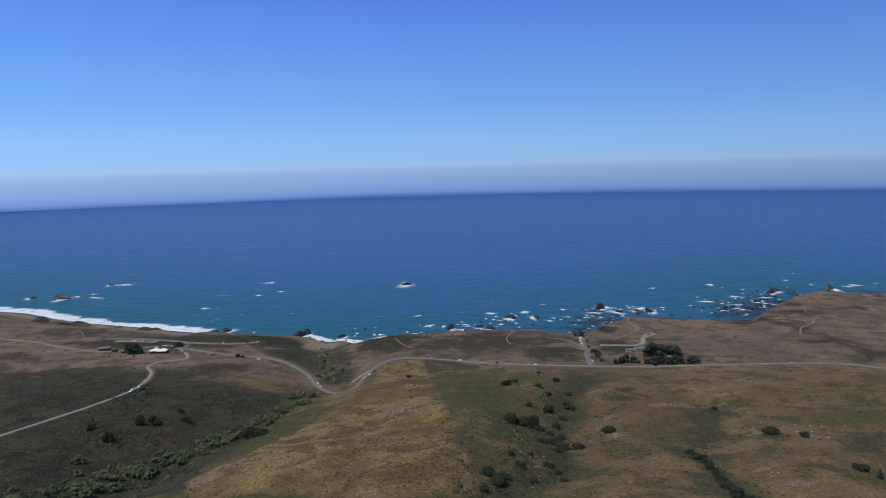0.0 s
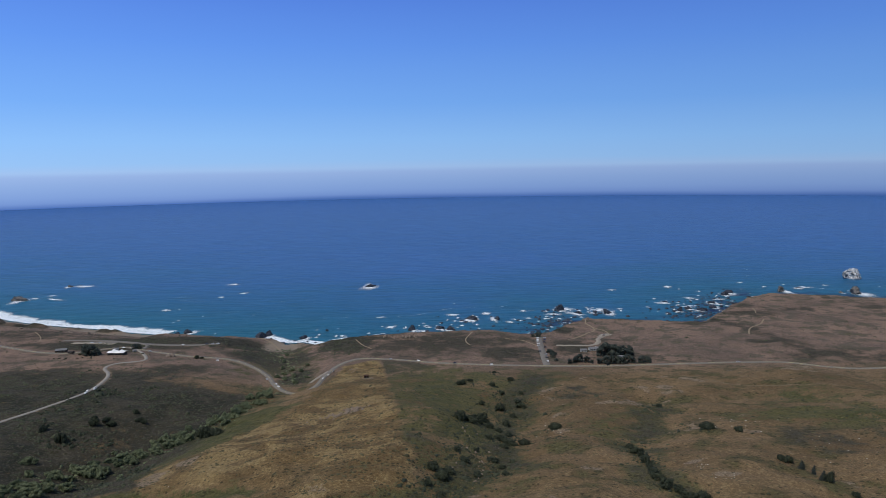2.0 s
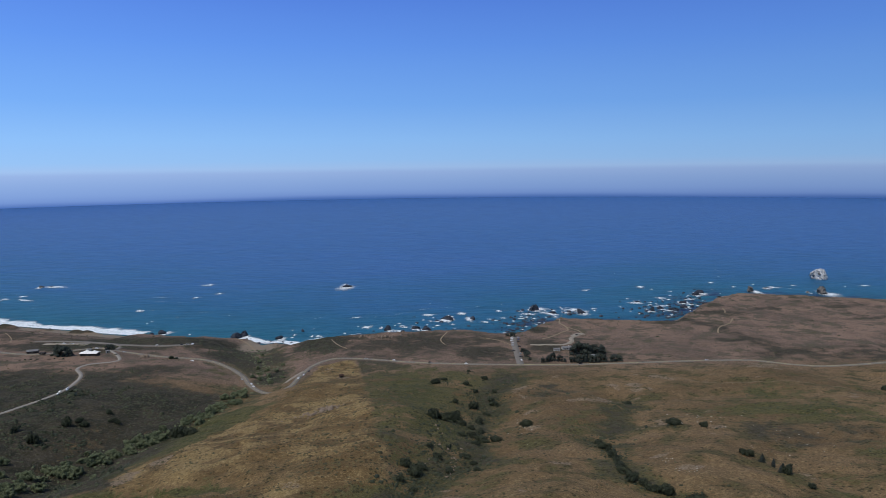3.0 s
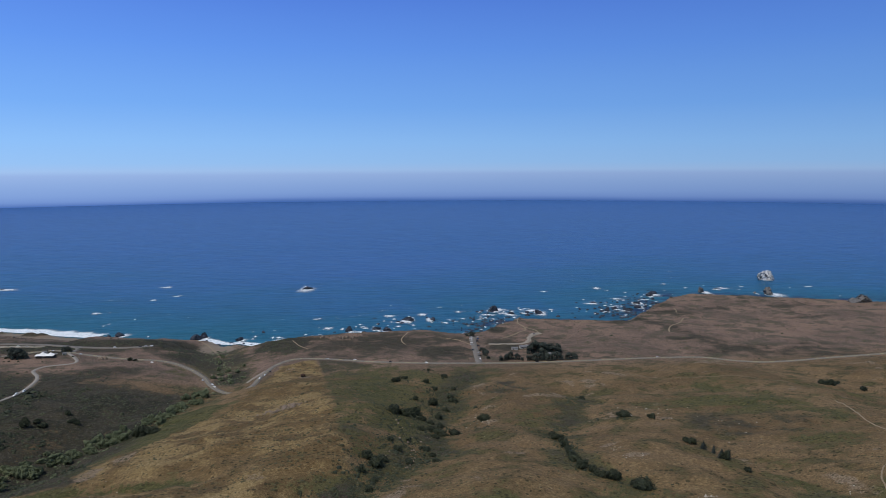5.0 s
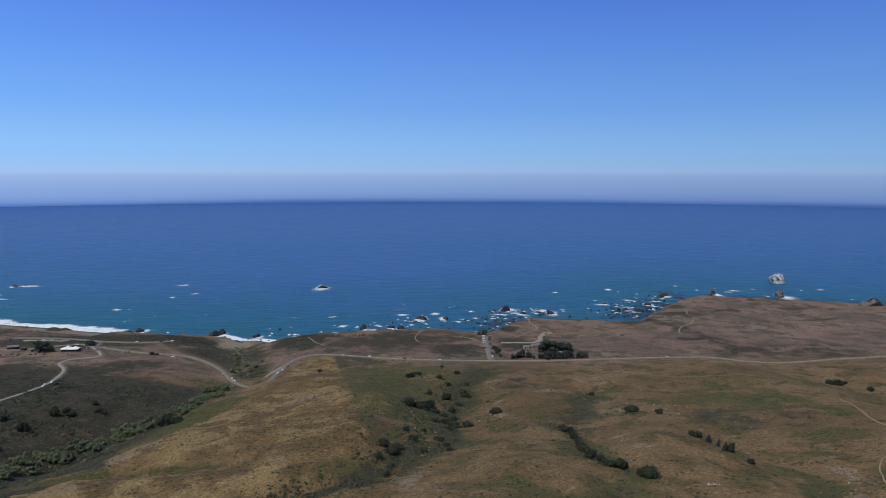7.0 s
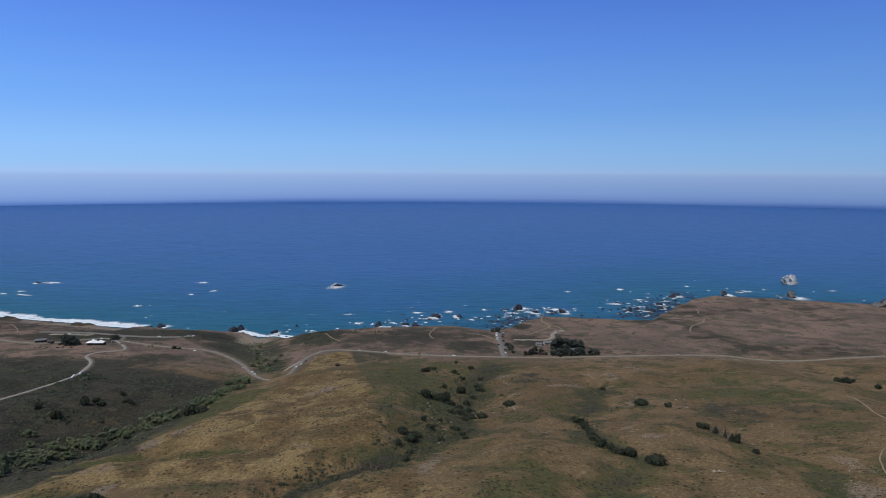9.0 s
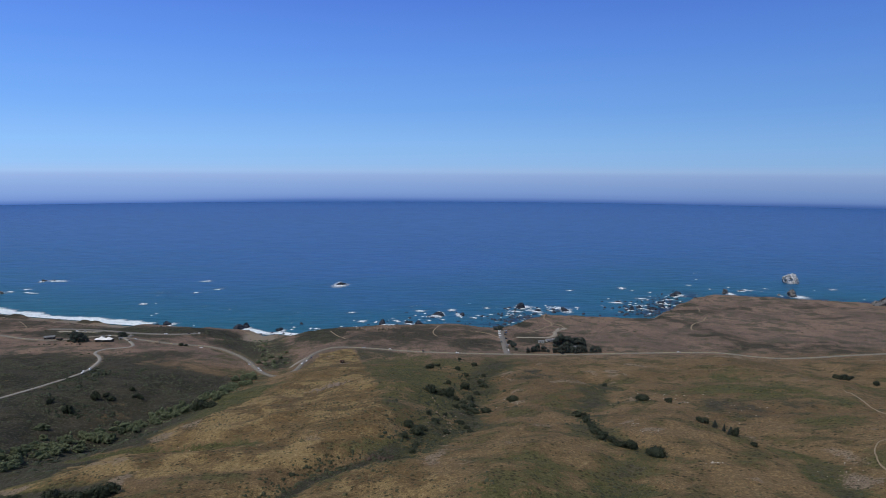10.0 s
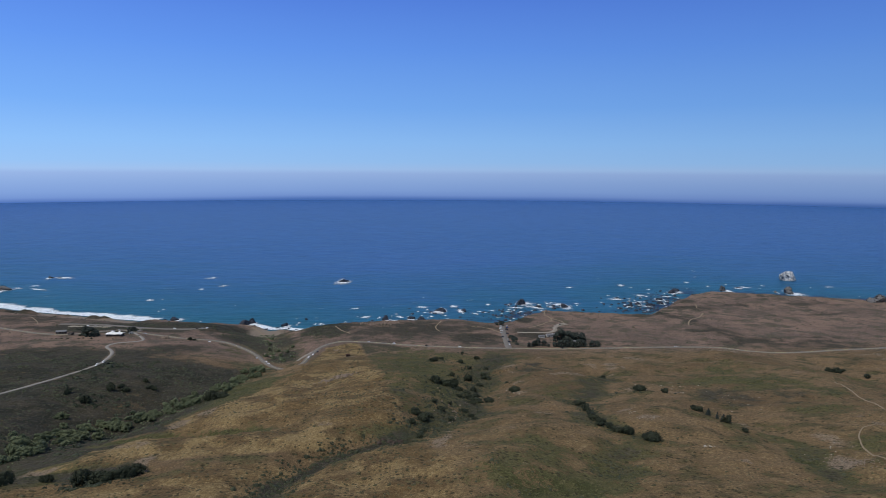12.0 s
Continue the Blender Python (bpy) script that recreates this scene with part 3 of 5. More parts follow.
def build_ground():
    xs = steps([(-4400, -1400, 60), (-1400, -800, 10), (-800, -420, 3.6), (-420, 420, 2.4), (420, 900, 3.6), (900, 1500, 10), (1500, 4400, 60)])
    ys = steps([(-1400, 0, 50), (0, 200, 8), (200, 620, 1.9), (620, 1260, 2.9), (1260, 1560, 5), (1560, 3300, 40)])
    gx, gy = np.meshgrid(xs, ys)
    x, y = gx.ravel(), gy.ravel()
    mesh = mesh_from("ground", np.c_[x, y, land(x, y)], grid_faces(len(xs), len(ys)))
    smooth_shade(mesh)
    gold, green, scrub, bare = cover_at(x, y)
    layer = mesh.color_attributes.new("cover", "FLOAT_COLOR", "POINT")
    layer.data.foreach_set("color", np.c_[gold, green, scrub, np.ones_like(gold)].astype(np.float32).ravel())
    layer = mesh.attributes.new("bare", "FLOAT", "POINT")
    layer.data.foreach_set("value", bare.astype(np.float32))
    layer = mesh.attributes.new("terrace", "FLOAT", "POINT")
    layer.data.foreach_set("value", ease((y - 790) / 150).astype(np.float32))
    mesh.materials.append(GRASSLAND)
    return tagged(new("ground", mesh), "dry golden and green coastal hills above a brown terrace", "ground", kind="structure")


def build_sea():
    xs = steps([(-4700, -1400, 110), (-1400, 1500, 15), (1500, 4700, 110)])
    ys = steps([(-1600, 1000, 200), (1000, 1900, 10), (1900, 2600, 25), (2600, 4700, 50)])
    gx, gy = np.meshgrid(xs, ys)
    x, y = gx.ravel(), gy.ravel()
    far = np.clip((np.hypot(x, y + 60) - 2300) / 2390, 0, 1)
    mesh = mesh_from("sea", np.c_[x, y, 0.25 * bumps(x, y, 60, 3) + 97 * far**1.5], grid_faces(len(xs), len(ys)))
    smooth_shade(mesh)
    off = -shore_distance(x, y)
    layer = mesh.attributes.new("shallow", "FLOAT", "POINT")
    layer.data.foreach_set("value", np.exp(-np.clip(off, 0, None) / 420).astype(np.float32))
    mesh.materials.append(WATER)
    return tagged(new("water", mesh), "deep blue ocean turning teal towards the shore", "sea", kind="structure")


def build_backdrop():
    turn, verts = np.radians(np.linspace(-52, 58, 91)), []
    for z in np.linspace(-6, 1750, 12):
        verts += [(4690 * math.sin(a), -60 + 4690 * math.cos(a), z) for a in turn]
    mesh = mesh_from("backdrop", verts, grid_faces(91, 12))
    mesh.materials.append(FAR_SKY)
    return tagged(new("backdrop", mesh), "clear blue sky over a pale fog bank at sea", "sky", kind="structure")


build_ground()
build_sea()
build_backdrop()


def ribbon(name, line, width, material, lift, label, category, step=4.0, heights=None, ragged=0.0, parent=None):
    """A strip of road or path that lies on the ground."""
    xy = spline(line, step)
    ahead = np.gradient(xy, axis=0)
    ahead /= np.linalg.norm(ahead, axis=1, keepdims=True)
    side = np.c_[-ahead[:, 1], ahead[:, 0]]
    across, verts = (-1.0, -0.92, 0.0, 0.92, 1.0), []
    for n, k in enumerate(across):
        w = width / 2 * (1 + ragged * bumps(xy[:, 0] * 3 + 50 * n, xy[:, 1] * 3, 20, 2))
        p = xy + side * (k * w)[:, None]
        z = land(p[:, 0], p[:, 1]) + (lift if abs(k) < 0.95 else -0.4) + (0.06 if k == 0 else 0)
        verts.append(np.c_[p, z])
    rows = len(xy)
    verts = np.stack(verts, 1).reshape(-1, 3)
    mesh = mesh_from(name, verts, grid_faces(5, rows)[:, ::-1])
    mesh.materials.append(material)
    ob = new(name, mesh)
    if parent:
        ob.parent = parent
        return ob
    return tagged(ob, label, category, kind="structure")


highway = ribbon("road", HIGHWAY, 7.0, ASPHALT, 0.35, "two-lane grey asphalt coast highway with gravel shoulders", "road")
ribbon("centre_line", HIGHWAY, 0.16, PAINT_LINE, 0.47, "", "", parent=highway)
hill_road = ribbon("road", HILL_ROAD, 4.8, CHIPSEAL, 0.35, "narrow pale asphalt road climbing the scrubby hillside", "road")
ribbon("road", BLUFF_ROAD, 9.0, ASPHALT, 0.4, "grey access road along the bluff to the beach parking", "road")
ribbon("road", [(-415, 1072), (-400, 1052), (-399, 1022)], 7.0, ASPHALT, 0.45, "short grey link road off the highway", "road")
ribbon("road", [(216, 1060), (210, 1030), (204, 975), (194, 886)], 10.0, ASPHALT, 0.42, "grey asphalt parking strip at the cliff", "parking lot")
ribbon("pavement", [(-121, 852), (-112, 880), (-103, 905)], 5.0, GRAVEL, 0.2, "narrow pale gravel shoulder on the highway bend", "pull-out", ragged=0.25)
ribbon("pavement", [(-530, 1085), (-500, 1082), (-460, 1075)], 16.0, GRAVEL, 0.3, "pale gravel parking apron beside the bluff road", "parking lot", ragged=0.2)
ribbon("pavement", [(231, 1004), (258, 1000), (284, 1000), (301, 1020), (306, 1042), (326, 1072)], 7.5, GRAVEL, 0.4, "pale gravel drive that hooks round past the grove", "drive")
ribbon("pavement", [(314, 1058), (324, 1072), (336, 1078)], 12.0, GRAVEL, 0.44, "pale gravel turning place at the drive's end", "drive", ragged=0.2)
for trail, wide, label in (
    ([(258, 1042), (280, 1062), (298, 1084), (316, 1104), (321, 1135), (318, 1165), (328, 1206)], 2.3, "winding pale dirt trail to the headland's tip"),
    ([(322, 1130), (334, 1104), (336, 1082)], 2.0, "pale dirt trail joining the turning place"),
    ([(101, 1020), (96, 1045), (99, 1070), (113, 1116)], 2.0, "short pale dirt trail to the cliff edge"),
    ([(-80, 1079), (-66, 1037), (-51, 1008)], 1.6, "thin dirt trail down to the bluff"),
    ([(560, 1056), (564, 1068), (581, 1098), (605, 1125), (622, 1141), (643, 1172)], 2.4, "curved pale dirt trail on the brown terrace"),
    ([(655, 1225), (664, 1245), (672, 1270)], 2.2, "short pale dirt trail near the terrace edge"),
    ([(-256, 1185), (-232, 1160), (-209, 1118)], 1.8, "pale dirt trail beside the cove"),
    ([(215, 846), (290, 836), (342, 794), (377, 732), (425, 697), (520, 660)], 1.3, "faint pale ranch track across the slope"),
    ([(484, 550), (470, 515), (452, 475), (440, 440), (417, 391)], 1.2, "pale dirt trail along the grassy rise"),
    ([(430, 358), (384, 350), (361, 342), (346, 328), (336, 314), (328, 299), (319, 270), (310, 225)], 1.0, "pale dirt trail bending below the scree"),
    ([(160, 1060), (186, 1040), (204, 1000)], 1.3, "thin dirt trail off the parking strip"),
    ([(-640, 1180), (-610, 1140), (-590, 1100)], 1.4, "thin pale sandy trail to the beach"),
):
    ribbon("path", trail, wide, TRACK if "ranch" in label else DIRT, 0.3, label, "trail", step=3.0, ragged=0.35)


# ---- building blocks ----
def part(name, mesh, material, parent, label=""):
    """One mesh object under a thing or a part."""
    if isinstance(mesh, bmesh.types.BMesh):
        bm, mesh = mesh, bpy.data.meshes.new(name)
        bm.to_mesh(mesh)
        bm.free()
    mesh.materials.append(material)
    ob = new(name, mesh)
    ob.parent = parent
    return tagged(ob, label)


def thing(name, m, label, category, group=""):
    ob = new(name)
    ob.matrix_basis = m
    ob.empty_display_size = 0.5
    return tagged(ob, label, category, group)


def box_bm(x0, y0, z0, x1, y1, z1, bevel=0.0):
    bm = bmesh.new()
    bmesh.ops.create_cube(bm, size=1.0)
    bmesh.ops.transform(bm, matrix=Matrix.Translation(((x0 + x1) / 2, (y0 + y1) / 2, (z0 + z1) / 2)) @ Matrix.Diagonal((x1 - x0, y1 - y0, z1 - z0, 1)), verts=bm.verts)
    if bevel:
        bmesh.ops.bevel(bm, geom=bm.edges[:], offset=bevel, segments=2, affect="EDGES", profile=0.6)
    return bm


def ball(level):
    bm = bmesh.new()
    bmesh.ops.create_icosphere(bm, subdivisions=level, radius=1.0)
    v = np.array([p.co for p in bm.verts])
    f = np.array([[q.index for q in p.verts] for p in bm.faces])
    bm.free()
    return v, f


BALL_1, BALL_2, BALL_3, BALL_4 = (ball(n) for n in (1, 2, 3, 4))


def stacked(pieces):
    """Joins (verts, faces) pieces."""
    verts, faces, n = [], [], 0
    for v, f in pieces:
        verts.append(v)
        faces.append(np.asarray(f) + n)
        n += len(v)
    return np.concatenate(verts), np.concatenate(faces)


def unit(rng, n):
    v = rng.normal(size=(n, 3))
    return v / np.linalg.norm(v, axis=1, keepdims=True)


def leaf_sprays(rng, centre, out, size):
    """Folded leaf sprays, two triangles each, at the given places."""
    n = len(centre)
    face = out * 0.85 + unit(rng, n) * 0.6
    face /= np.linalg.norm(face, axis=1, keepdims=True)
    a = np.cross(face, unit(rng, n))
    a /= np.linalg.norm(a, axis=1, keepdims=True) + 1e-9
    b = np.cross(face, a)
    s = (size * rng.uniform(0.6, 1.4, n))[:, None]
    v = np.stack([centre - a * s, centre - b * s * 0.55 + face * s * 0.2, centre + a * s, centre + b * s * 0.55 + face * s * 0.2], 1).reshape(-1, 3)
    i = np.arange(n)[:, None] * 4
    return v, np.concatenate([i + [0, 1, 2], i + [0, 2, 3]])


def crown_mesh(name, rng, lobes, sprays, size):
    """A crown of leafy lobes (centre and radii): a rough core in each and leaf sprays all over, with gaps."""
    pieces = []
    weight = np.array([l[3] * l[4] + l[3] * l[5] for l in lobes])
    for l, share in zip(lobes, weight / weight.sum()):
        centre, radii = np.array(l[:3]), np.array(l[3:6])
        v, f = BALL_2 if l[3] > 2.4 else BALL_1
        rough = 0.74 + 0.16 * np.sin(v @ rng.normal(size=3) * 5 + rng.uniform(0, 6)) + 0.08 * rng.normal(size=len(v))
        pieces.append((centre + v * rough[:, None] * radii, f))
        n = max(12, int(sprays * share))
        way = unit(rng, n)
        way[:, 2] = np.where(way[:, 2] < -0.45, -way[:, 2], way[:, 2])
        r = rng.uniform(0.72, 1.12, n)[:, None]
        pieces.append(leaf_sprays(rng, centre + way * r * radii, way, size))
    v, f = stacked(pieces)
    return mesh_from(name, v, f)


def tube(points, radii, sides=7):
    """A tapered limb through points."""
    verts, faces = [], []
    for (x, y, z), r in zip(points, radii):
        for k in range(sides):
            a = 2 * math.pi * k / sides
            verts.append((x + r * math.cos(a), y + r * math.sin(a), z))
    for n in range(len(points) - 1):
        for k in range(sides):
            p, q = n * sides + k, n * sides + (k + 1) % sides
            faces += [(p, q, q + sides), (p, q + sides, p + sides)]
    return np.array(verts), np.array(faces)


def tree(name, seed, kind, leaves, label, category, group):
    """A tree about 10 m across at the origin: trunk with limbs, and a crown."""
    rng = np.random.RandomState(seed)
    ob = thing(name, pose(0, 0, 0), label, category, group)
    if kind == "spire":
        tall = 13.0
        lobes = [(rng.normal() * 0.3, rng.normal() * 0.3, 1.6 + 10.5 * k / 9, 4.4 * (1 - k / 9.6) + 0.4, 4.4 * (1 - k / 9.6) + 0.4, 1.3) for k in range(10)]
        limbs = [tube([(0, 0, -0.8), (0, 0, tall * 0.5), (0, 0, tall * 0.93)], [0.42, 0.25, 0.05])]
    else:
        tall = {"dome": 8.0, "wide": 6.2, "low": 4.2}[kind]
        lobes, limbs = [], [tube([(0, 0, -0.8), (rng.normal() * 0.15, rng.normal() * 0.15, tall * 0.3), (rng.normal() * 0.3, rng.normal() * 0.3, tall * 0.62)], [0.45, 0.34, 0.16])]
        for k in range(6):
            a = k * 1.05 + rng.uniform(-0.3, 0.3)
            r, s = rng.uniform(2.2, 3.4), rng.uniform(1.3, 1.9)
            lobes.append((r * math.cos(a), r * math.sin(a), s * 0.7, s, s, s * rng.uniform(0.8, 1.1)))
        for k in range(10):
            a, r = k * 2.4 + rng.uniform(-0.4, 0.4), rng.uniform(1.4, 4.0) if k else 0.0
            x, y, z = r * math.cos(a), r * math.sin(a), tall * (rng.uniform(0.4, 0.86) - 0.042 * r) if k else tall * 0.72
            s = rng.uniform(1.6, 2.4)
            lobes.append((x, y, z, s, s * rng.uniform(0.85, 1.15), s * rng.uniform(0.7, 0.95)))
            if k:
                limbs.append(tube([(0, 0, tall * 0.16), (x * 0.45, y * 0.45, z * 0.62), (x * 0.85, y * 0.85, z * 0.95)], [0.22, 0.14, 0.05], 5))
    part("trunk", mesh_from("trunk", *stacked(limbs)), BARK, ob, "dark grey-brown bark")
    part("crown", crown_mesh("crown", rng, lobes, 1050, 0.36), leaves, ob)
    return ob


def rock_mesh(name, seed, sx, sy, sz, level=BALL_3, sharp=1.0):
    """A craggy rock with flat facets and a buried foot."""
    rng = np.random.RandomState(seed)
    v, f = level
    v = v.copy()
    for _ in range(int(12 * sharp) + 4):
        way = unit(rng, 1)[0]
        cut = rng.uniform(0.45, 0.88)
        over = np.clip(v @ way - cut, 0, None)
        v -= over[:, None] * way * 0.92
    v += 0.06 * rng.normal(size=v.shape) * sharp
    v[:, 2] = np.where(v[:, 2] < 0, v[:, 2] * 0.35, v[:, 2])
    return mesh_from(name, v * (sx, sy, sz), f)


# ---- sea stacks and shore rocks ----
# (x, y, width, height)
STACKS = [(-928, 1649, 46, 15), (-1012, 1668, 24, 7), (-900, 1843, 26, 7), (-878, 1847, 20, 4), (-252, 1228, 18, 15), (-262, 1214, 22, 12), (-184, 1202, 18, 10), (-148, 1254, 8, 6),
          (-94, 1732, 42, 7), (10, 1242, 16, 15), (63, 1250, 22, 8), (82, 1236, 20, 11), (107, 1306, 12, 4), (130, 1322, 30, 8), (179, 1317, 20, 7), (240, 1262, 7, 7),
          (315, 1382, 26, 15), (348, 1350, 24, 7), (407, 1345, 24, 12), (384, 1352, 14, 6)]
STACKS_FAR = [(562, 1437, 16, 6), (558, 1342, 18, 11), (584, 1362, 20, 7), (653, 1415, 20, 7), (724, 1499, 22, 10), (744, 1524, 26, 9), (604, 1346, 24, 9), (640, 1372, 20, 7),
              (870, 1528, 32, 19), (1016, 1478, 38, 19), (990, 1492, 14, 6), (925, 1560, 18, 5), (1108, 1284, 52, 18), (1086, 1282, 28, 9), (-409, 1268, 24, 12), (-425, 1258, 14, 7),
              (-560, 1300, 12, 4), (-640, 1330, 10, 3)]
for n, (x, y, wide, high) in enumerate(STACKS + STACKS_FAR):
    base = max(at(x, y), -0.5) - 0.3
    mesh = rock_mesh("sea_rock", 40 + n, wide / 2, wide / 2 * (0.7 + 0.05 * (n % 7)), high, BALL_4 if wide > 15 else BALL_3)
    mesh.materials.append(DRY_ROCK if x > 860 or x < -880 else SEA_ROCK)
    ob = new("sea_rock", mesh)
    ob.matrix_basis = pose(x, y, base, 0, 0, 47 * n)
    label = "tall craggy dark sea stack standing in the surf" if high > 9 else "low dark wet rock awash in white water"
    if x > 860 or x < -880:
        label = "weathered brown-grey rock standing off the bluff"
    tagged(ob, label, "rock", "rocks along the shore")
mesh = rock_mesh("sea_rock", 14, 31, 24, 27, BALL_4, 1.0)
mesh.materials.append(PALE_ROCK)
big = new("sea_rock", mesh)
big.matrix_basis = pose(1138, 1676, -0.5, 0, 0, 20)
tagged(big, "large sea stack whitened by bird droppings, dark at its foot", "rock", "rocks along the shore")


def joined_rocks(name, places, material, label, seed, tall=0.6):
    """Many small rocks as one object."""
    rng, pieces = np.random.RandomState(seed), []
    for x, y, z, size in places:
        v, f = BALL_2
        s = np.array([size * rng.uniform(0.7, 1.3), size * rng.uniform(0.7, 1.3), size * tall * rng.uniform(0.6, 1.4)])
        w = v.copy()
        for _ in range(7):
            way = unit(rng, 1)[0]
            w -= np.clip(w @ way - rng.uniform(0.4, 0.8), 0, None)[:, None] * way
        pieces.append((w * s + (x, y, z), f))
    mesh = mesh_from(name, *stacked(pieces))
    mesh.materials.append(material)
    return tagged(new(name, mesh), label, "rocks", kind="stuff")


rng = np.random.RandomState(3)
reef = []
for (x0, y0, rx, ry, count) in ((275, 1268, 44, 34, 70), (300, 1290, 30, 40, 40), (240, 1180, 30, 26, 36), (600, 1345, 46, 46, 80), (665, 1400, 40, 40, 40), (545, 1240, 40, 30, 26),
                                (60, 1205, 60, 24, 26), (-110, 1165, 60, 20, 24), (150, 1290, 70, 36, 16), (400, 1330, 40, 30, 16), (730, 1480, 40, 40, 18), (215, 1165, 22, 26, 40), (300, 1255, 26, 22, 40), (570, 1300, 34, 40, 50), (690, 1445, 26, 30, 30)):
    for _ in range(count):
        x, y = x0 + rng.normal() * rx, y0 + rng.normal() * ry
        reef.append((x, y, -0.4, rng.uniform(1.0, 5.6)))
places = np.array(reef)
off = shore_distance(places[:, 0], places[:, 1])
joined_rocks("reef_rocks", [p for p, s in zip(reef, off) if s < 6], SEA_ROCK, "scattered small dark wet rocks at the foot of the cliffs", 5)
foot = []
line = spline([p for p in SHORE if -420 < p[0] < 1300], 7)
for x, y in line:
    foot.append((x + rng.normal() * 6, y + rng.normal() * 5 - 3, 0.2, rng.uniform(1.2, 4.8)))
joined_rocks("cliff_rocks", foot, SEA_ROCK, "fallen dark boulders along the waterline", 6, 0.8)


# ---- white water ----
def foam_patch(rng, x, y, rx, ry):
    """A ragged sheet of foam drawn out along the swell: dense in the middle, thin at the rim."""
    ry = ry * 1.5
    rings, sides, verts, dense = 4, 20, [], []
    lobes = rng.uniform(0.4, 1.35, sides)
    lobes = (lobes + np.roll(lobes, 1)) / 2
    slant = rng.uniform(-0.5, 0.5)
    verts.append((x, y, 1.0))
    dense.append(0.64)
    for r in range(1, rings + 1):
        for k in range(sides):
            a = 2 * math.pi * k / sides
            dx = rx * lobes[k] * r / rings * math.cos(a)
            verts.append((x + dx, y + dx * slant + ry * lobes[k] * r / rings * math.sin(a), 1.0 - 0.17 * r))
            dense.append(0.64 - 0.5 * r / rings)
    faces = [(0, 1 + k, 1 + (k + 1) % sides) for k in range(sides)]
    for r in range(rings - 1):
        for k in range(sides):
            p, q = 1 + r * sides + k, 1 + r * sides + (k + 1) % sides
            faces += [(p, p + sides, q + sides), (p, q + sides, q)]
    return np.array(verts), np.array(faces), dense


def foam_object(name, patches, label):
    verts, faces, dense, n = [], [], [], 0
    for v, f, d in patches:
        verts.append(v)
        faces.append(f + n)
        dense += list(d)
        n += len(v)
    mesh = mesh_from(name, np.concatenate(verts), np.concatenate(faces))
    layer = mesh.attributes.new("dense", "FLOAT", "POINT")
    layer.data.foreach_set("value", np.array(dense, np.float32))
    mesh.materials.append(FOAM)
    ob = new(name, mesh)
    return tagged(ob, label, "foam", kind="stuff")


rng = np.random.RandomState(12)
patches = [foam_patch(rng, x + rng.normal() * wide * 0.2, y - wide * 0.2, wide * rng.uniform(0.55, 0.95), wide * rng.uniform(0.5, 1.0)) for x, y, wide, high in STACKS + STACKS_FAR if y > 1195 and wide > 9 and y != 1284 and y != 1282]
BREAKERS = [(-460, 1815, 26, 12), (-405, 1676, 14, 10), (-446, 1630, 12, 9), (-527, 1490, 14, 12), (-862, 1842, 40, 14), (-848, 1653, 40, 10), (-905, 1676, 20, 10), (-880, 1705, 16, 8),
            (636, 1622, 18, 14), (491, 1597, 14, 9), (835, 1657, 14, 9), (631, 1474, 22, 10), (552, 1428, 26, 10), (163, 1368, 16, 14), (124, 1310, 20, 14)]
BREAKERS += [(95, 1366, 18, 10), (241, 1385, 12, 8), (-29, 1270, 15, 12), (-53, 1360, 14, 6), (399, 1374, 34, 16), (329, 1392, 40, 14), (300, 1345, 26, 10), (950, 1570, 24, 14),
             (200, 1288, 14, 8), (30, 1232, 16, 8), (1010, 1590, 10, 8), (860, 1590, 10, 8), (1180, 1560, 18, 8), (690, 1455, 22, 9), (-120, 1185, 26, 10), (590, 1385, 22, 10)]
patches += [foam_patch(rng, *row) for row in BREAKERS]
# churned water over the reefs
for x0, y0, rx, ry, count in ((285, 1300, 34, 44, 26), (335, 1375, 40, 14, 8), (405, 1385, 30, 18, 10), (595, 1375, 44, 34, 22), (700, 1470, 40, 40, 12), (75, 1270, 50, 24, 12), (140, 1335, 50, 30, 10), (10, 1262, 24, 14, 5), (640, 1430, 60, 30, 8), (-110, 1215, 60, 14, 8)):
    for _ in range(count):
        patches.append(foam_patch(rng, x0 + rng.normal() * rx, y0 + rng.normal() * ry, rng.uniform(3, 10), rng.uniform(3, 8)))
for _ in range(50):
    x = rng.uniform(-500, 1200)
    y = np.interp(x, [p[0] for p in SHORE], [p[1] for p in SHORE]) + rng.exponential(130) + 25
    patches.append(foam_patch(rng, x, y, rng.uniform(3, 8), rng.uniform(2, 5)))
foam_object("breaking_foam", patches, "white foam breaking round rocks and shoals")


def surf_strip(line, inner, outer, seed, strong=1.0):
    """A band of surf along a stretch of shore."""
    xy, rng = spline(line, 5), np.random.RandomState(seed)
    ahead = np.gradient(xy, axis=0)
    ahead /= np.linalg.norm(ahead, axis=1, keepdims=True)
    side = np.c_[-ahead[:, 1], ahead[:, 0]]
    verts, dense = [], []
    wobble = bumps(xy[:, 0], xy[:, 1], 60, 3)
    for k, strength in ((0.0, 0.15), (0.1, 0.72), (0.35, 0.56), (0.55, 0.64), (0.8, 0.34), (1.0, -0.1)):
        reach = -inner + (inner + outer * (1 + 0.45 * wobble)) * k
        p = xy + side * reach[:, None]
        verts.append(np.c_[p, np.full(len(p), 1.0 - 0.5 * k)])
        dense.append(strength * strong + 0.12 * bumps(p[:, 0], p[:, 1], 16, 2) * (1 if strong == 1.0 else 2.5))
    v, d = np.stack(verts, 1).reshape(-1, 3), np.stack(dense, 1).ravel()
    quads = grid_faces(6, len(xy))
    return v, np.concatenate([quads[:, [0, 1, 2]], quads[:, [0, 2, 3]]]), d


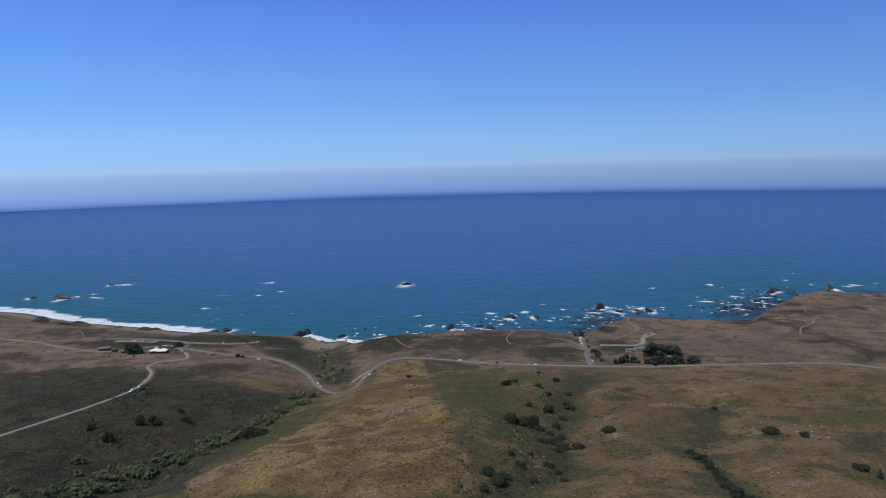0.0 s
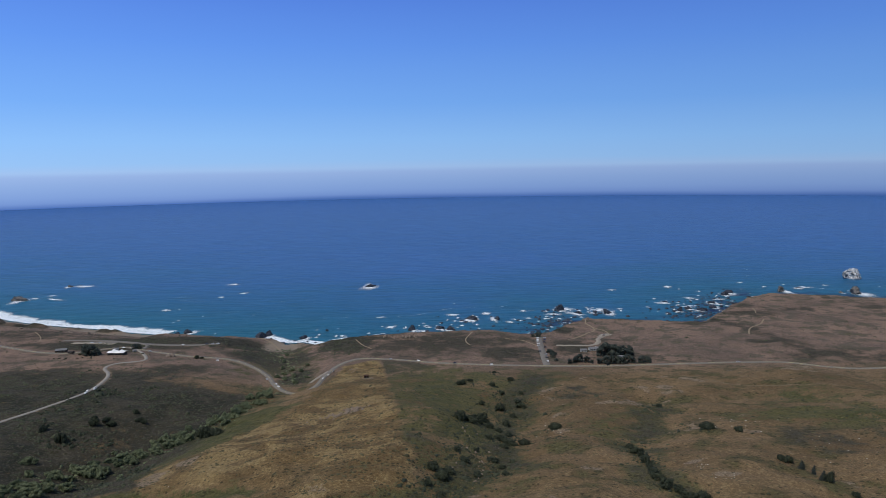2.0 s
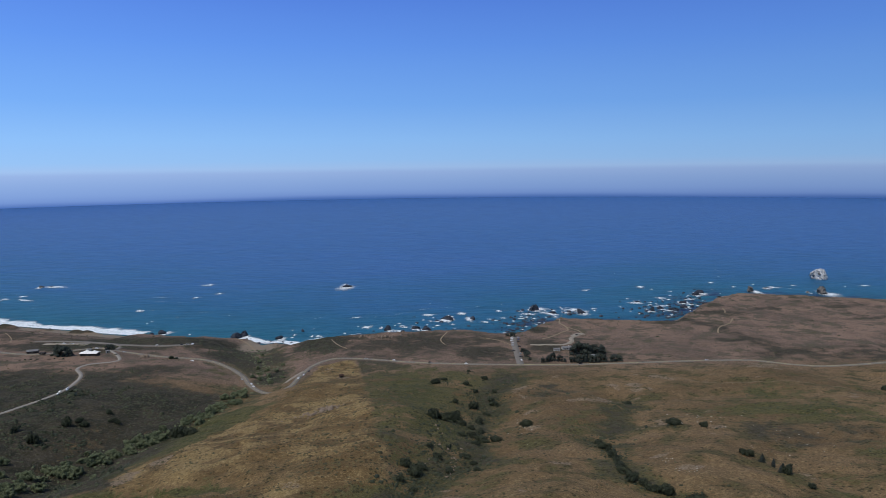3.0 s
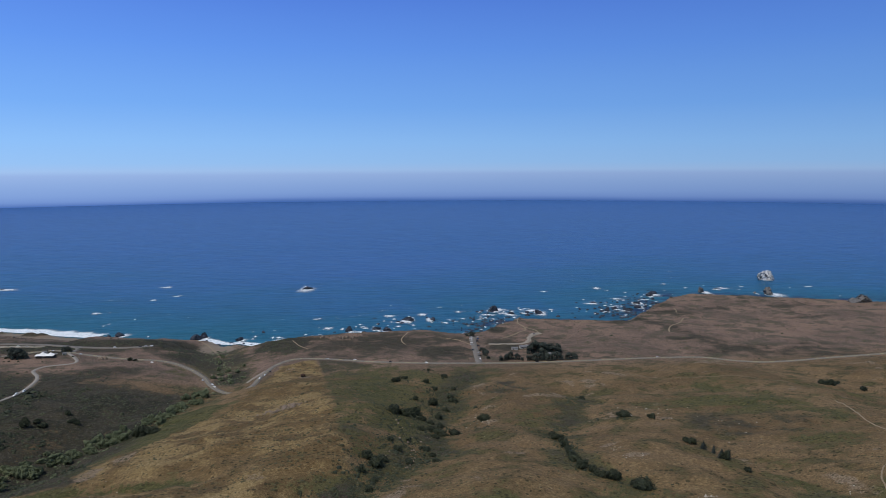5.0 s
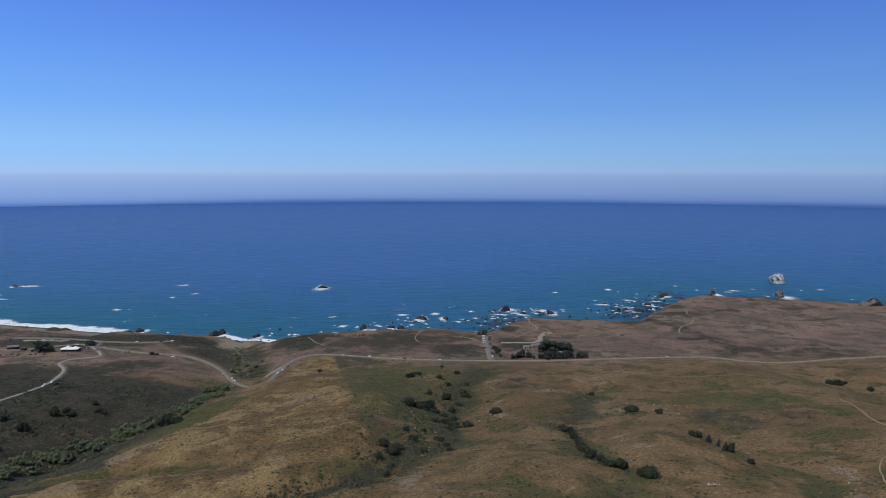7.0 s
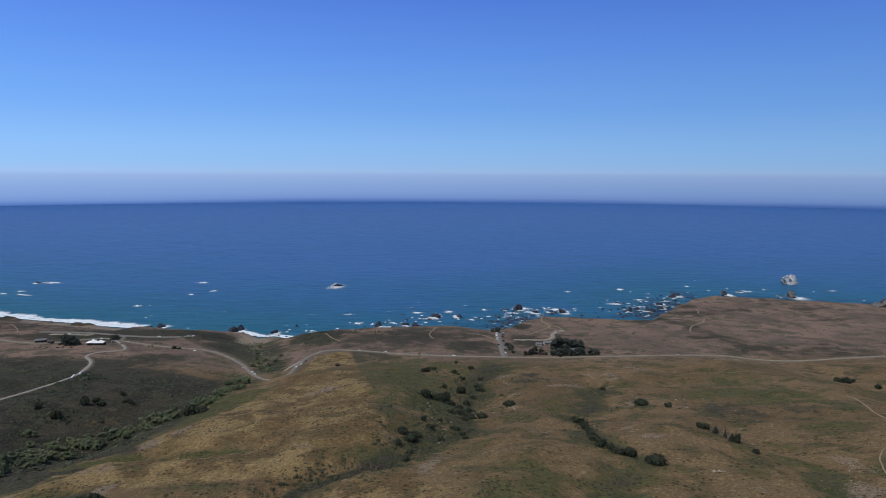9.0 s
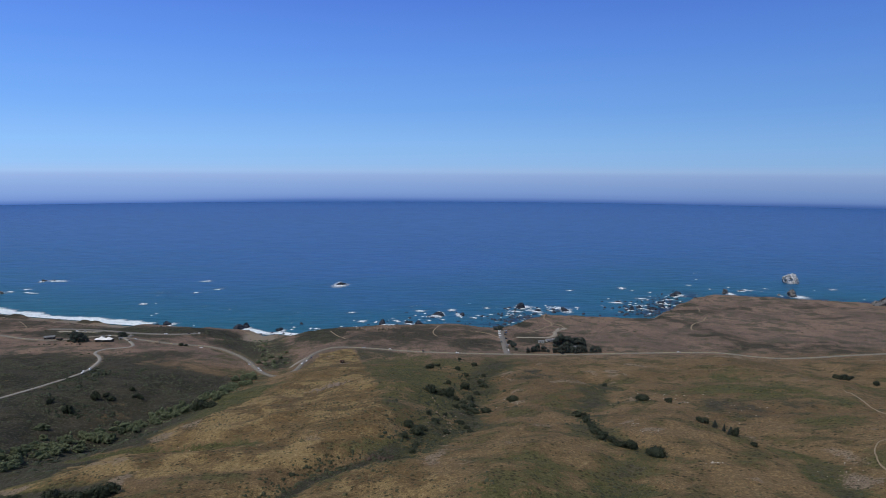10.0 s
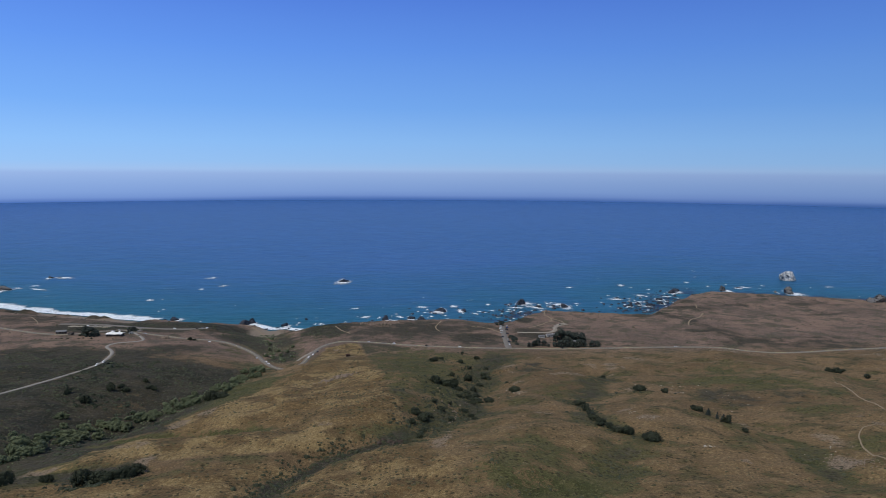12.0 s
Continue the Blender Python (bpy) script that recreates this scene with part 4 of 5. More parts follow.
drifts = [surf_strip(line, 0.9, 2.4, 4 + n, 0.72) for n, line in enumerate((
    [(-20, 1362), (20, 1372), (55, 1398), (87, 1424), (131, 1434), (184, 1428), (215, 1440)], [(-170, 1366), (-150, 1360), (-120, 1366)], [(-60, 1358), (-30, 1356), (10, 1364)],
    [(-540, 1600), (-500, 1585), (-452, 1572), (-420, 1580)], [(-300, 1560), (-262, 1552), (-230, 1560)], [(-800, 1560), (-740, 1540), (-690, 1545)], [(-650, 1610), (-560, 1640), (-480, 1636)],
    [(-1000, 1715), (-950, 1735), (-900, 1730)], [(-420, 1460), (-390, 1450), (-350, 1456)], [(230, 1395), (262, 1388), (300, 1400)]))]
foam_object("drift_foam", drifts, "thin drifting line of sea foam")
foam_object("surf", [surf_strip([(-1300, 1660), (-1150, 1586), (-990, 1512), (-908, 1478), (-809, 1413), (-730, 1372), (-659, 1343), (-592, 1316), (-523, 1283), (-450, 1255)], 3, 50, 1),
                     surf_strip([(-262, 1216), (-235, 1202), (-206, 1172), (-176, 1175), (-150, 1150)], 6, 24, 2),
                     surf_strip([(-140, 1136), (-62, 1132), (11, 1150), (87, 1164)], 4, 8, 3)], "white surf running up the beach and into the cove")


# ---- trees ----
grove_label = "dark green cypress with a broad ragged crown beside the highway"
valley_label = "light green willow with a rounded crown along the creek"
gully_label = "dark green bay tree with a dense rounded crown in the gully"
lone_label = "dark conifer with a pointed crown on the grassy slope"
KINDS = {
    "cypress": [tree("cypress_tree", 20 + k, "dome", CYPRESS, grove_label, "tree", "trees of the roadside grove") for k in range(3)],
    "willow": [tree("willow_tree", 30 + k, "wide", WILLOW, valley_label, "tree", "trees along the creek") for k in range(3)],
    "bay": [tree("bay_tree", 50 + k, "low", OAK, gully_label, "tree", "trees in the gullies") for k in range(3)],
    "spire": [tree("conifer_tree", 60 + k, "spire", CYPRESS, lone_label, "tree", "conifers on the slope") for k in range(2)],
}
used = set()


def plant(kind, x, y, wide, high=1.0, label=""):
    """A tree of that kind, wide metres across."""
    forms = KINDS[kind]
    k = int(abs(x * 7 + y * 3)) % len(forms)
    s = wide / 10.0
    uneven = 1.0 + 0.32 * math.sin(x * 1.7 + y * 2.3)
    m = pose(x, y, at(x, y) - 0.1, 0, 0, (x * 13 + y * 29) % 360) @ Matrix.Diagonal((s * uneven, s / uneven, s * high * (1 + 0.22 * math.sin(x * 0.9 - y * 1.3)), 1))
    if (kind, k) in used:
        ob = copy_thing(forms[k], Matrix())
    else:
        used.add((kind, k))
        ob = forms[k]
    ob.matrix_basis = m
    if label:
        ob["label"] = label


for x, y, wide, high in ((263, 893, 10, 1.15), (271, 890, 12, 1.2), (280, 891, 12, 1.3), (289, 890, 13, 1.2), (298, 891, 12, 1.3), (307, 892, 11, 1.2), (276, 938, 16, 1.05), (285, 944, 18, 1.12), (295, 941, 19, 1.0),
                         (305, 945, 18, 1.12), (314, 942, 17, 1.05), (322, 946, 15, 1.0), (321, 893, 13, 1.15), (330, 894, 11, 1.05), (222, 897, 10, 1.0), (230, 899, 11, 1.2), (238, 905, 12, 1.45), (246, 899, 11, 1.2), (253, 896, 8, 0.9)):
    plant("cypress", x + 5, y, wide, high)
for x, y, wide in ((213, 962, 9), (214, 946, 9), (212, 934, 8), (218, 950, 8), (212, 912, 7), (214, 1060, 11), (206, 1066, 8)):
    plant("cypress", x, y, wide, 0.9, "small dark cypress beside the parking strip")
for x, y, wide in ((-458, 984, 19), (-466, 990, 15), (-449, 986, 14), (-412, 1030, 10), (-405, 1028, 8)):
    plant("cypress", x, y, wide * 1.1, 1.15, "dark spreading cypress beside the farm buildings")
CREEK_BANK = [(-315, 372), (-300, 392), (-292, 440), (-300, 510), (-287, 550), (-272, 575), (-254, 604), (-231, 624), (-207, 640), (-195, 668), (-192, 700), (-186, 730), (-177, 761), (-173, 790), (-170, 842)]
rng = np.random.RandomState(77)
for x, y in spline(CREEK_BANK, 8.0):
    if 395 < y < 822:
        for _ in range(3 if y < 650 else 2):
            spread = 12 if y < 660 else 7
            plant("willow", x + rng.normal() * spread, y + rng.normal() * spread, rng.uniform(7, 13), 0.95)
for x, y, wide in ((-161, 892, 9), (-143, 872, 8), (-132, 896, 8), (-145, 934, 9), (-152, 912, 10), (-160, 945, 8), (-140, 960, 7), (-182, 1000, 9), (-176, 960, 9), (-190, 1030, 8), (-168, 925, 8), (-186, 1050, 7), (-172, 900, 8), (-194, 1075, 6)):
    plant("willow", x, y, wide, 0.8, "light green willow in the valley below the highway")
for x, y, wide in ((-188, 632, 17), (-175, 624, 14), (-306, 662, 14), (-294, 672, 14), (-301, 677, 12), (-312, 676, 9), (-283, 706, 10), (-272, 688, 11), (-266, 684, 9), (-316, 616, 12), (-343, 638, 11), (-192, 306, 13), (-183, 309, 14), (-175, 306, 13), (-167, 312, 13), (-162, 320, 11),
                   (-240, 311, 12), (-217, 318, 7)):
    plant("bay", x, y, wide * (0.72 if y > 660 else 1.0), 1.3, "dark bay tree in a dense thicket on the hillside")
GULLY_TREES = [(185, 504, 8), (178, 469, 9), (181, 462, 8), (178, 447, 10), (175, 430, 9), (173, 416, 10), (171, 403, 9), (172, 390, 10), (177, 383, 8), (181, 374, 10), (186, 369, 9), (197, 348, 11),
               (260, 531, 13), (283, 523, 9), (262, 648, 6), (595, 699, 15), (585, 704, 10), (618, 675, 12), (54, 562, 12), (62, 567, 14), (72, 580, 13), (80, 572, 9), (86, 538, 11)]
GULLY_TREES += [(92, 528, 11), (104, 526, 10), (102, 669, 11), (113, 649, 9), (127, 689, 11), (101, 615, 9), (26, 433, 11), (32, 423, 11), (38, 434, 9), (22, 406, 8), (30, 394, 7), (26, 374, 6), (73, 472, 8),
                (57, 437, 7), (50, 457, 7), (137, 562, 10), (69, 768, 10), (81, 796, 9), (105, 768, 9), (112, 735, 9), (84, 681, 8)]
GULLY_TREES += [(68, 596, 9), (81, 612, 8), (88, 566, 9), (95, 556, 9), (85, 514, 7), (76, 530, 7), (61, 487, 6), (45, 473, 6), (77, 436, 6), (77, 459, 6), (135, 741, 8), (126, 707, 9), (132, 800, 9), (118, 850, 7)]
for x, y, wide in GULLY_TREES:
    plant("bay", x, y, wide * (0.85 + 0.3 * math.sin(x * 5.1 + y) ** 2), 1.05)
for x, y, wide in ((-505, 962, 3.5), (-499, 964, 3.0), (-490, 962, 3.6), (-480, 958, 3.2), (-466, 964, 3.4), (-460, 966, 3.0), (-446, 962, 3.6), (-473, 986, 5.0), (-386, 994, 4.0), (-481, 1044, 6.0), (-440, 1036, 5.0), (-500, 1050, 4.0), (-303, 978, 8.5), (-296, 979, 6.0)):
    plant("bay", x, y, wide, 0.9, "small round dark bush near the farm buildings")
for x, y, wide in ((273, 437, 7), (279, 440, 6.5), (283, 399, 8.5), (286, 376, 6)):
    plant("bay", x, y, wide, 1.7 if wide > 6 else 1.0, "dark bushy tree on the grassy slope")
for x, y, wide, high in ((279, 424, 4.6, 0.95), (284, 418, 5.0, 0.85), (281, 402, 6.5, 0.8)):
    plant("spire", x, y, wide, high)


# ---- scrub ----
def tuft():
    """The upper half of a rough ball: a top, two rings."""
    verts = [(0, 0, 1.0)]
    for k in range(6):
        verts.append((0.66 * math.cos(k * 1.047), 0.66 * math.sin(k * 1.047), 0.74))
    for k in range(6):
        verts.append((math.cos(k * 1.047 + 0.5), math.sin(k * 1.047 + 0.5), 0.0))
    faces = [(0, 1 + k, 1 + (k + 1) % 6) for k in range(6)]
    for k in range(6):
        faces += [(1 + k, 7 + k, 1 + (k + 1) % 6), (1 + (k + 1) % 6, 7 + k, 7 + (k + 1) % 6)]
    return np.array(verts), np.array(faces)


TUFT, TUFT_FACES = tuft()


def scatter(name, count, box, chance, size, leaves, label, seed, sprays=20, flat=0.8):
    """Low bushes strewn where chance(x, y) allows, as one object."""
    rng = np.random.RandomState(seed)
    x0, y0, x1, y1 = box
    x, y = rng.uniform(x0, x1, count), rng.uniform(y0, y1, count)
    keep = (rng.uniform(size=count) < chance(x, y)) & (shore_distance(x, y) > 22)
    for bench, wide, bank in BENCHES:
        keep &= along(x, y, bench)[0] > wide + 1
    x, y = x[keep], y[keep]
    z, n = land(x, y), len(x)
    s = size * np.exp(rng.normal(size=n) * 0.4)
    wide = rng.uniform(0.75, 1.45, (n, 2)) * s[:, None]
    # a lumpy mound for each bush, with loose sprays over it
    mound = 0.85 * TUFT[None] * rng.uniform(0.72, 1.28, (n, len(TUFT), 1)) * np.c_[wide, s * flat][:, None] + np.c_[x, y, z - 0.12 * s][:, None]
    faces = (TUFT_FACES[None] + np.arange(n)[:, None, None] * len(TUFT)).reshape(-1, 3)
    way = unit(rng, n * sprays)
    way[:, 2] = np.abs(way[:, 2])
    big = np.repeat(s, sprays)
    spot = np.repeat(np.c_[x, y, z - 0.05], sprays, 0) + way * rng.uniform(0.75, 1.1, n * sprays)[:, None] * np.repeat(np.c_[wide, s * flat], sprays, 0)
    leaf = stacked([(mound.reshape(-1, 3), faces), leaf_sprays(rng, spot, way, big * 0.3)])
    mesh = mesh_from(name, *leaf)
    mesh.materials.append(leaves)
    return tagged(new(name, mesh), label, "shrubs", kind="stuff")


def cover_chance(index, low, high, gain):
    def chance(x, y):
        clump = ease((bumps(x, y, 26, 3) + 0.35) / 0.9)
        return gain * ease((cover_at(x, y)[index] - low) / (high - low)) * (0.15 + clump)
    return chance


scatter("scrub", 90000, (-520, 260, -60, 1120), cover_chance(2, 0.3, 0.8, 0.4), 0.85, COYOTE, "low dark green coyote brush on the valley slopes", 1, 2)
scatter("tall_scrub", 7000, (-420, 440, -190, 820), lambda x, y: 0.42 * ease((bumps(x, y, 45, 3) - 0.2) / 0.4), 1.5, OAK, "tall dark brush clumps on the valley slope", 9, 14)
scatter("scrub", 16000, (0, 330, 260, 860), cover_chance(2, 0.25, 0.6, 0.7), 0.95, COYOTE, "low dark green brush in the gullies", 2, 6)
scatter("scrub", 90000, (-40, 220, 700, 900), cover_chance(1, 0.3, 0.9, 0.42), 0.6, COYOTE, "small green bushes among the grass", 3, 4)
scatter("scrub", 46000, (-300, 220, 60, 960), cover_chance(0, 0.4, 0.9, 0.3), 0.66, TUSSOCK, "tiny olive tussocks dotted over golden grass", 4, 4, 0.6)
scatter("scrub", 16000, (-700, 860, 1100, 1420), lambda x, y: 0.26 + 0.5 * cover_at(x, y)[2], 0.75, COYOTE, "low dark bushes on the brown coastal terrace", 5, 4)
scatter("tussocks", 52000, (0, 220, 620, 880), lambda x, y: 0.36 * ease((bumps(x, y, 34, 3) + 0.5) / 0.9), 0.46, TUSSOCK, "small olive tussocks over the dry slopes", 14, 1, 0.7)
scatter("dry_brush", 26000, (-700, 220, 900, 1350), lambda x, y: 0.5 * ease((bumps(x, y, 30, 3) - 0.1) / 0.6), 0.6, DRY_TUFT, "dry brown brush and weed clumps", 6, 4)
scatter("thicket", 4200, (-110, 230, 40, 385), lambda x, y: 0.9 * np.exp(-((along(x, y, RELIEF["hollow"][1])[0] / 13) ** 2)), 0.85, COYOTE, "dense dark brush filling the hollow between golden knolls", 7, 14)
scatter("thicket", 9000, (-360, 330, -110, 1120), lambda x, y: 0.6 * np.exp(-((along(x, y, CREEK_BANK + [(-150, 880), (-150, 935), (-166, 970), (-190, 1040), (-205, 1120)])[0] / 16) ** 2)), 0.95, WILLOW, "light green riverside thicket under the creek's willows", 8, 6)

CLUMPS = np.array([q[:2] for q in GULLY_TREES] + [(109, 718), (114, 686), (135, 708), (71, 487), (107, 530), (130, 528), (26, 386), (63, 441), (66, 500), (96, 540), (40, 412), (20, 380)], float)


def near_clumps(x, y):
    d = np.min((x[:, None] - CLUMPS[:, 0]) ** 2 + ((y[:, None] - CLUMPS[:, 1]) * 0.8) ** 2, axis=1)
    return 0.6 * np.exp(-d / 36) + 0.05 * np.exp(-d / 500)


# dark leaves set along this flank stand in for its shade
scatter("thicket", 9000, (-10, 360, 150, 700), lambda x, y: 0.34 * np.exp(-((along(x, y, [(24, 395), (42, 450), (56, 520), (74, 590), (98, 660)])[0] / 20) ** 2)), 0.8, OAK, "dark brush that deepens the shade on the gully's flank", 15, 6)
scatter("thicket", 19000, (5, 340, 300, 860), near_clumps, 0.85, OAK, "dark ragged brush round the gully trees", 12, 14)
scatter("thicket", 2200, (-215, 285, -150, 335), lambda x, y: 0.8 * np.exp(-(((x + 182) / 18) ** 2 + ((y - 310) / 12) ** 2)), 0.85, OAK, "dark brush filling the shaded side valley", 13, 16)

# ---- stones on the slopes ----
def stones(rows, seed):
    made, rng = [], np.random.RandomState(seed)
    for x0, y0, rx, ry, count, size in rows:
        for _ in range(count):
            made.append((x0 + rng.normal() * rx / 2, y0 + rng.normal() * ry / 2, size * rng.uniform(0.5, 1.5)))
    x, y, size = np.array(made).T
    return list(zip(x, y, land(x, y), size))


joined_rocks("outcrop_rocks", stones([(-50, 604, 24, 14, 46, 1.6), (-44, 608, 10, 8, 10, 2.2), (60, 470, 20, 60, 36, 0.9), (-342, 985, 5, 4, 8, 3.0), (-171, 905, 4, 4, 6, 2.6),
                                      (-70, 900, 8, 14, 12, 1.2), (0, 1085, 26, 12, 30, 1.8)], 3), STONE, "grey broken rock outcrops on the slopes", 31, 1.1)
joined_rocks("earth_scarp", stones([(4, 357, 6, 5, 22, 1.5), (12, 362, 5, 4, 12, 1.0)], 9), EARTH, "crumbling brown earth scarp at the gully head", 36, 0.9)
joined_rocks("scree", stones([(306, 278, 14, 16, 230, 0.42), (247, 685, 16, 12, 40, 0.6)], 4), STONE, "fan of loose grey broken stone", 32)
joined_rocks("white_stones", stones([(270, 538, 2, 1.5, 4, 1.4), (226, 322, 6, 4, 14, 0.7), (300, 560, 26, 30, 14, 0.6), (210, 425, 10, 8, 8, 0.45), (219, 403, 10, 8, 10, 0.45), (310, 300, 18, 24, 16, 0.5), (330, 480, 40, 60, 18, 0.55),
                                     (130, 560, 12, 50, 14, 0.6), (-150, 430, 10, 30, 8, 0.4)], 5), WHITE_STONE, "small pale weathered stones in the grass", 33)
joined_rocks("shore_knobs", stones([(-690, 1225, 18, 10, 7, 3.2), (-595, 1205, 14, 8, 5, 2.6), (-540, 1195, 16, 8, 6, 3.0), (560, 1215, 20, 14, 10, 3.0), (330, 1212, 14, 8, 8, 2.5)], 6), STONE, "dark rocky knobs on the bluff's edge", 34)


# ---- buildings ----
def gabled(name, m, wide, deep, wall, rise, walls, roof, label, windows=3, door_at=0.3, eave=0.5, chimney=False):
    """A small gabled building with its ridge along x."""
    ob = thing(name, m, label, "building")
    t = 0.25
    body = part("wall", box_bm(-wide / 2, -deep / 2, -1.5, wide / 2, -deep / 2 + t, wall), walls, ob)
    part("wall", box_bm(-wide / 2, deep / 2 - t, -1.5, wide / 2, deep / 2, wall), walls, ob)
    for side in (-1, 1):
        bm = bmesh.new()
        x = side * (wide / 2 - t / 2)
        ring = [(-deep / 2 + t, -1.5), (deep / 2 - t, -1.5), (deep / 2 - t, wall), (0, wall + rise * (1 - 2 * t / deep)), (-deep / 2 + t, wall)]
        faces = [[bm.verts.new((x + k, y, z)) for y, z in ring] for k in (-t / 2, t / 2)]
        bm.faces.new(faces[0])
        bm.faces.new(faces[1][::-1])
        for n in range(5):
            bm.faces.new((faces[0][n - 1], faces[1][n - 1], faces[1][n], faces[0][n]))
        bmesh.ops.recalc_face_normals(bm, faces=bm.faces[:])
        part("gable", bm, walls, ob)
    for side in (-1, 1):
        bm = bmesh.new()
        drop = rise / (deep / 2)
        low = (side * (deep / 2 + eave), wall - eave * drop)
        rows = []
        for dz in (0.02, 0.27):
            rows.append([bm.verts.new((k * (wide / 2 + eave), y, z + dz)) for k in (-1, 1) for y, z in ((0, wall + rise), low)])
        for a, b, c, d in ((0, 1, 3, 2),):
            bm.faces.new([rows[1][q] for q in (a, b, c, d)])
            bm.faces.new([rows[0][q] for q in (d, c, b, a)])
        for a, b in ((0, 1), (1, 3), (3, 2), (2, 0)):
            bm.faces.new((rows[0][a], rows[0][b], rows[1][b], rows[1][a]))
        bmesh.ops.recalc_face_normals(bm, faces=bm.faces[:])
        part("roof", bm, roof, ob)
    for n in range(windows):
        x = -wide / 2 + wide * (n + 0.7) / (windows + 0.4)
        w = part("window", box_bm(x - 0.6, -deep / 2 - 0.06, 1.0, x + 0.6, -deep / 2 - 0.004, wall - 0.5), PALE_WALL, ob)
        part("pane", box_bm(x - 0.5, -deep / 2 - 0.09, 1.1, x + 0.5, -deep / 2 - 0.064, wall - 0.6), GLASS, w)
    x = -wide / 2 + wide * door_at
    door = part("door", box_bm(x - 0.5, -deep / 2 - 0.07, -0.2, x + 0.5, -deep / 2 - 0.004, 2.0), DARK_BOARD, ob)
    part("door_handle", box_bm(x + 0.32, -deep / 2 - 0.12, 0.95, x + 0.42, -deep / 2 - 0.074, 1.05), GREY_ROOF, door)
    if chimney:
        part("chimney", box_bm(wide * 0.2, -0.5, wall + 0.3, wide * 0.2 + 0.9, 0.4, wall + rise + 1.0, 0.05), PALE_WALL, ob)
    return ob


def peaked_house(m):
    """Dark timber house under a white roof drawn up into two peaks."""
    ob = thing("house", m, "dark timber house under a white roof with two swept peaks", "building")
    wide, deep, wall, t = 25.0, 11.0, 3.4, 0.3
    part("wall", box_bm(-wide / 2, -deep / 2, -2, wide / 2, -deep / 2 + t, wall), DARK_BOARD, ob)
    part("wall", box_bm(-wide / 2, deep / 2 - t, -2, wide / 2, deep / 2, wall), DARK_BOARD, ob)
    for x in (-wide / 2, wide / 2 - t):
        part("wall", box_bm(x, -deep / 2 + t, -2, x + t, deep / 2 - t, wall), DARK_BOARD, ob)
    nx, ny = 41, 15
    u, v = np.meshgrid(np.linspace(-1, 1, nx), np.linspace(-1, 1, ny))
    x, y = u * (wide / 2 + 1.2), v * (deep / 2 + 1.2)
    z = wall + 0.1 + 4.6 * np.exp(-np.hypot((x + 4.5) / 4.2, y / 4.0) ** 1.25) + 3.6 * np.exp(-np.hypot((x - 7.2) / 3.6, y / 4.0) ** 1.25) + 0.9 * (1 - np.abs(v)) + 0.6 * u**2
    top, low = np.c_[x.ravel(), y.ravel(), z.ravel() + 0.25], np.c_[x.ravel(), y.ravel(), z.ravel()]
    quads, n = grid_faces(nx, ny), nx * ny
    rim = list(range(nx)) + [nx * k + nx - 1 for k in range(1, ny)] + [n - 2 - k for k in range(nx - 1)] + [nx * k for k in range(ny - 2, 0, -1)]
    edge = np.array([(a, b, b + n, a + n) for a, b in zip(rim, rim[1:] + rim[:1])])
    mesh = mesh_from("roof", np.concatenate([top, low]), np.concatenate([quads, quads[:, ::-1] + n, edge[:, ::-1]]))
    part("roof", mesh, WHITE_ROOF, ob, "white swept roofing with two peaks")
    for k in range(6):
        x = -10 + 4 * k
        if k == 2:
            part("door", box_bm(x - 0.8, -deep / 2 - 0.08, -0.3, x + 0.8, -deep / 2 - 0.004, 2.1), GREY_ROOF, ob)
            continue
        w = part("window", box_bm(x - 1.1, -deep / 2 - 0.06, 0.9, x + 1.1, -deep / 2 - 0.004, 2.6), GREY_ROOF, ob)
        part("pane", box_bm(x - 1.0, -deep / 2 - 0.09, 1.0, x + 1.0, -deep / 2 - 0.064, 2.5), GLASS, w)


def level_place(x, y, turn):
    return pose(x, y, at(x, y), 0, 0, turn)


peaked_house(level_place(-421, 990, -6) @ Matrix.Diagonal((0.96, 0.96, 0.96, 1)))
gabled("barn", level_place(-512, 1012, 14), 15, 7, 3.6, 1.8, DARK_BOARD, GREY_ROOF, "dark timber barn with a pale grey gabled roof", 3)
gabled("shed", level_place(-494, 1004, -8), 7, 5, 2.4, 1.2, DARK_BOARD, DARK_BOARD, "small dark weathered shed beside the barn", 1)
gabled("shed", level_place(-436, 1022, 10), 6, 4, 2.4, 1.1, PALE_WALL, GREY_ROOF, "small pale shed behind the house", 1)
gabled("shed", level_place(-405, 1012, 30), 5, 4, 2.4, 1.1, PALE_WALL, GREY_ROOF, "small pale outbuilding beside the house", 1)
gabled("hut", level_place(-48, 846, 10), 5.2, 4.4, 3.0, 1.0, RUST_BOARD, RUST_BOARD, "small weathered redwood hut on the golden spur", 1)
gabled("house", level_place(281, 974, 6), 14, 8, 3.0, 1.8, PALE_WALL, GREY_ROOF, "low pale house with a grey gabled roof behind the grove", 3, chimney=True)
gabled("house", level_place(264, 966, -4), 9, 6, 2.8, 1.4, PALE_WALL, GREY_ROOF, "small pale outbuilding with a grey roof near the grove", 2)
gabled("shed", level_place(308, 922, 4), 12, 5, 2.8, 1.2, PALE_WALL, GREY_ROOF, "low pale shed between the cypress trees", 2)


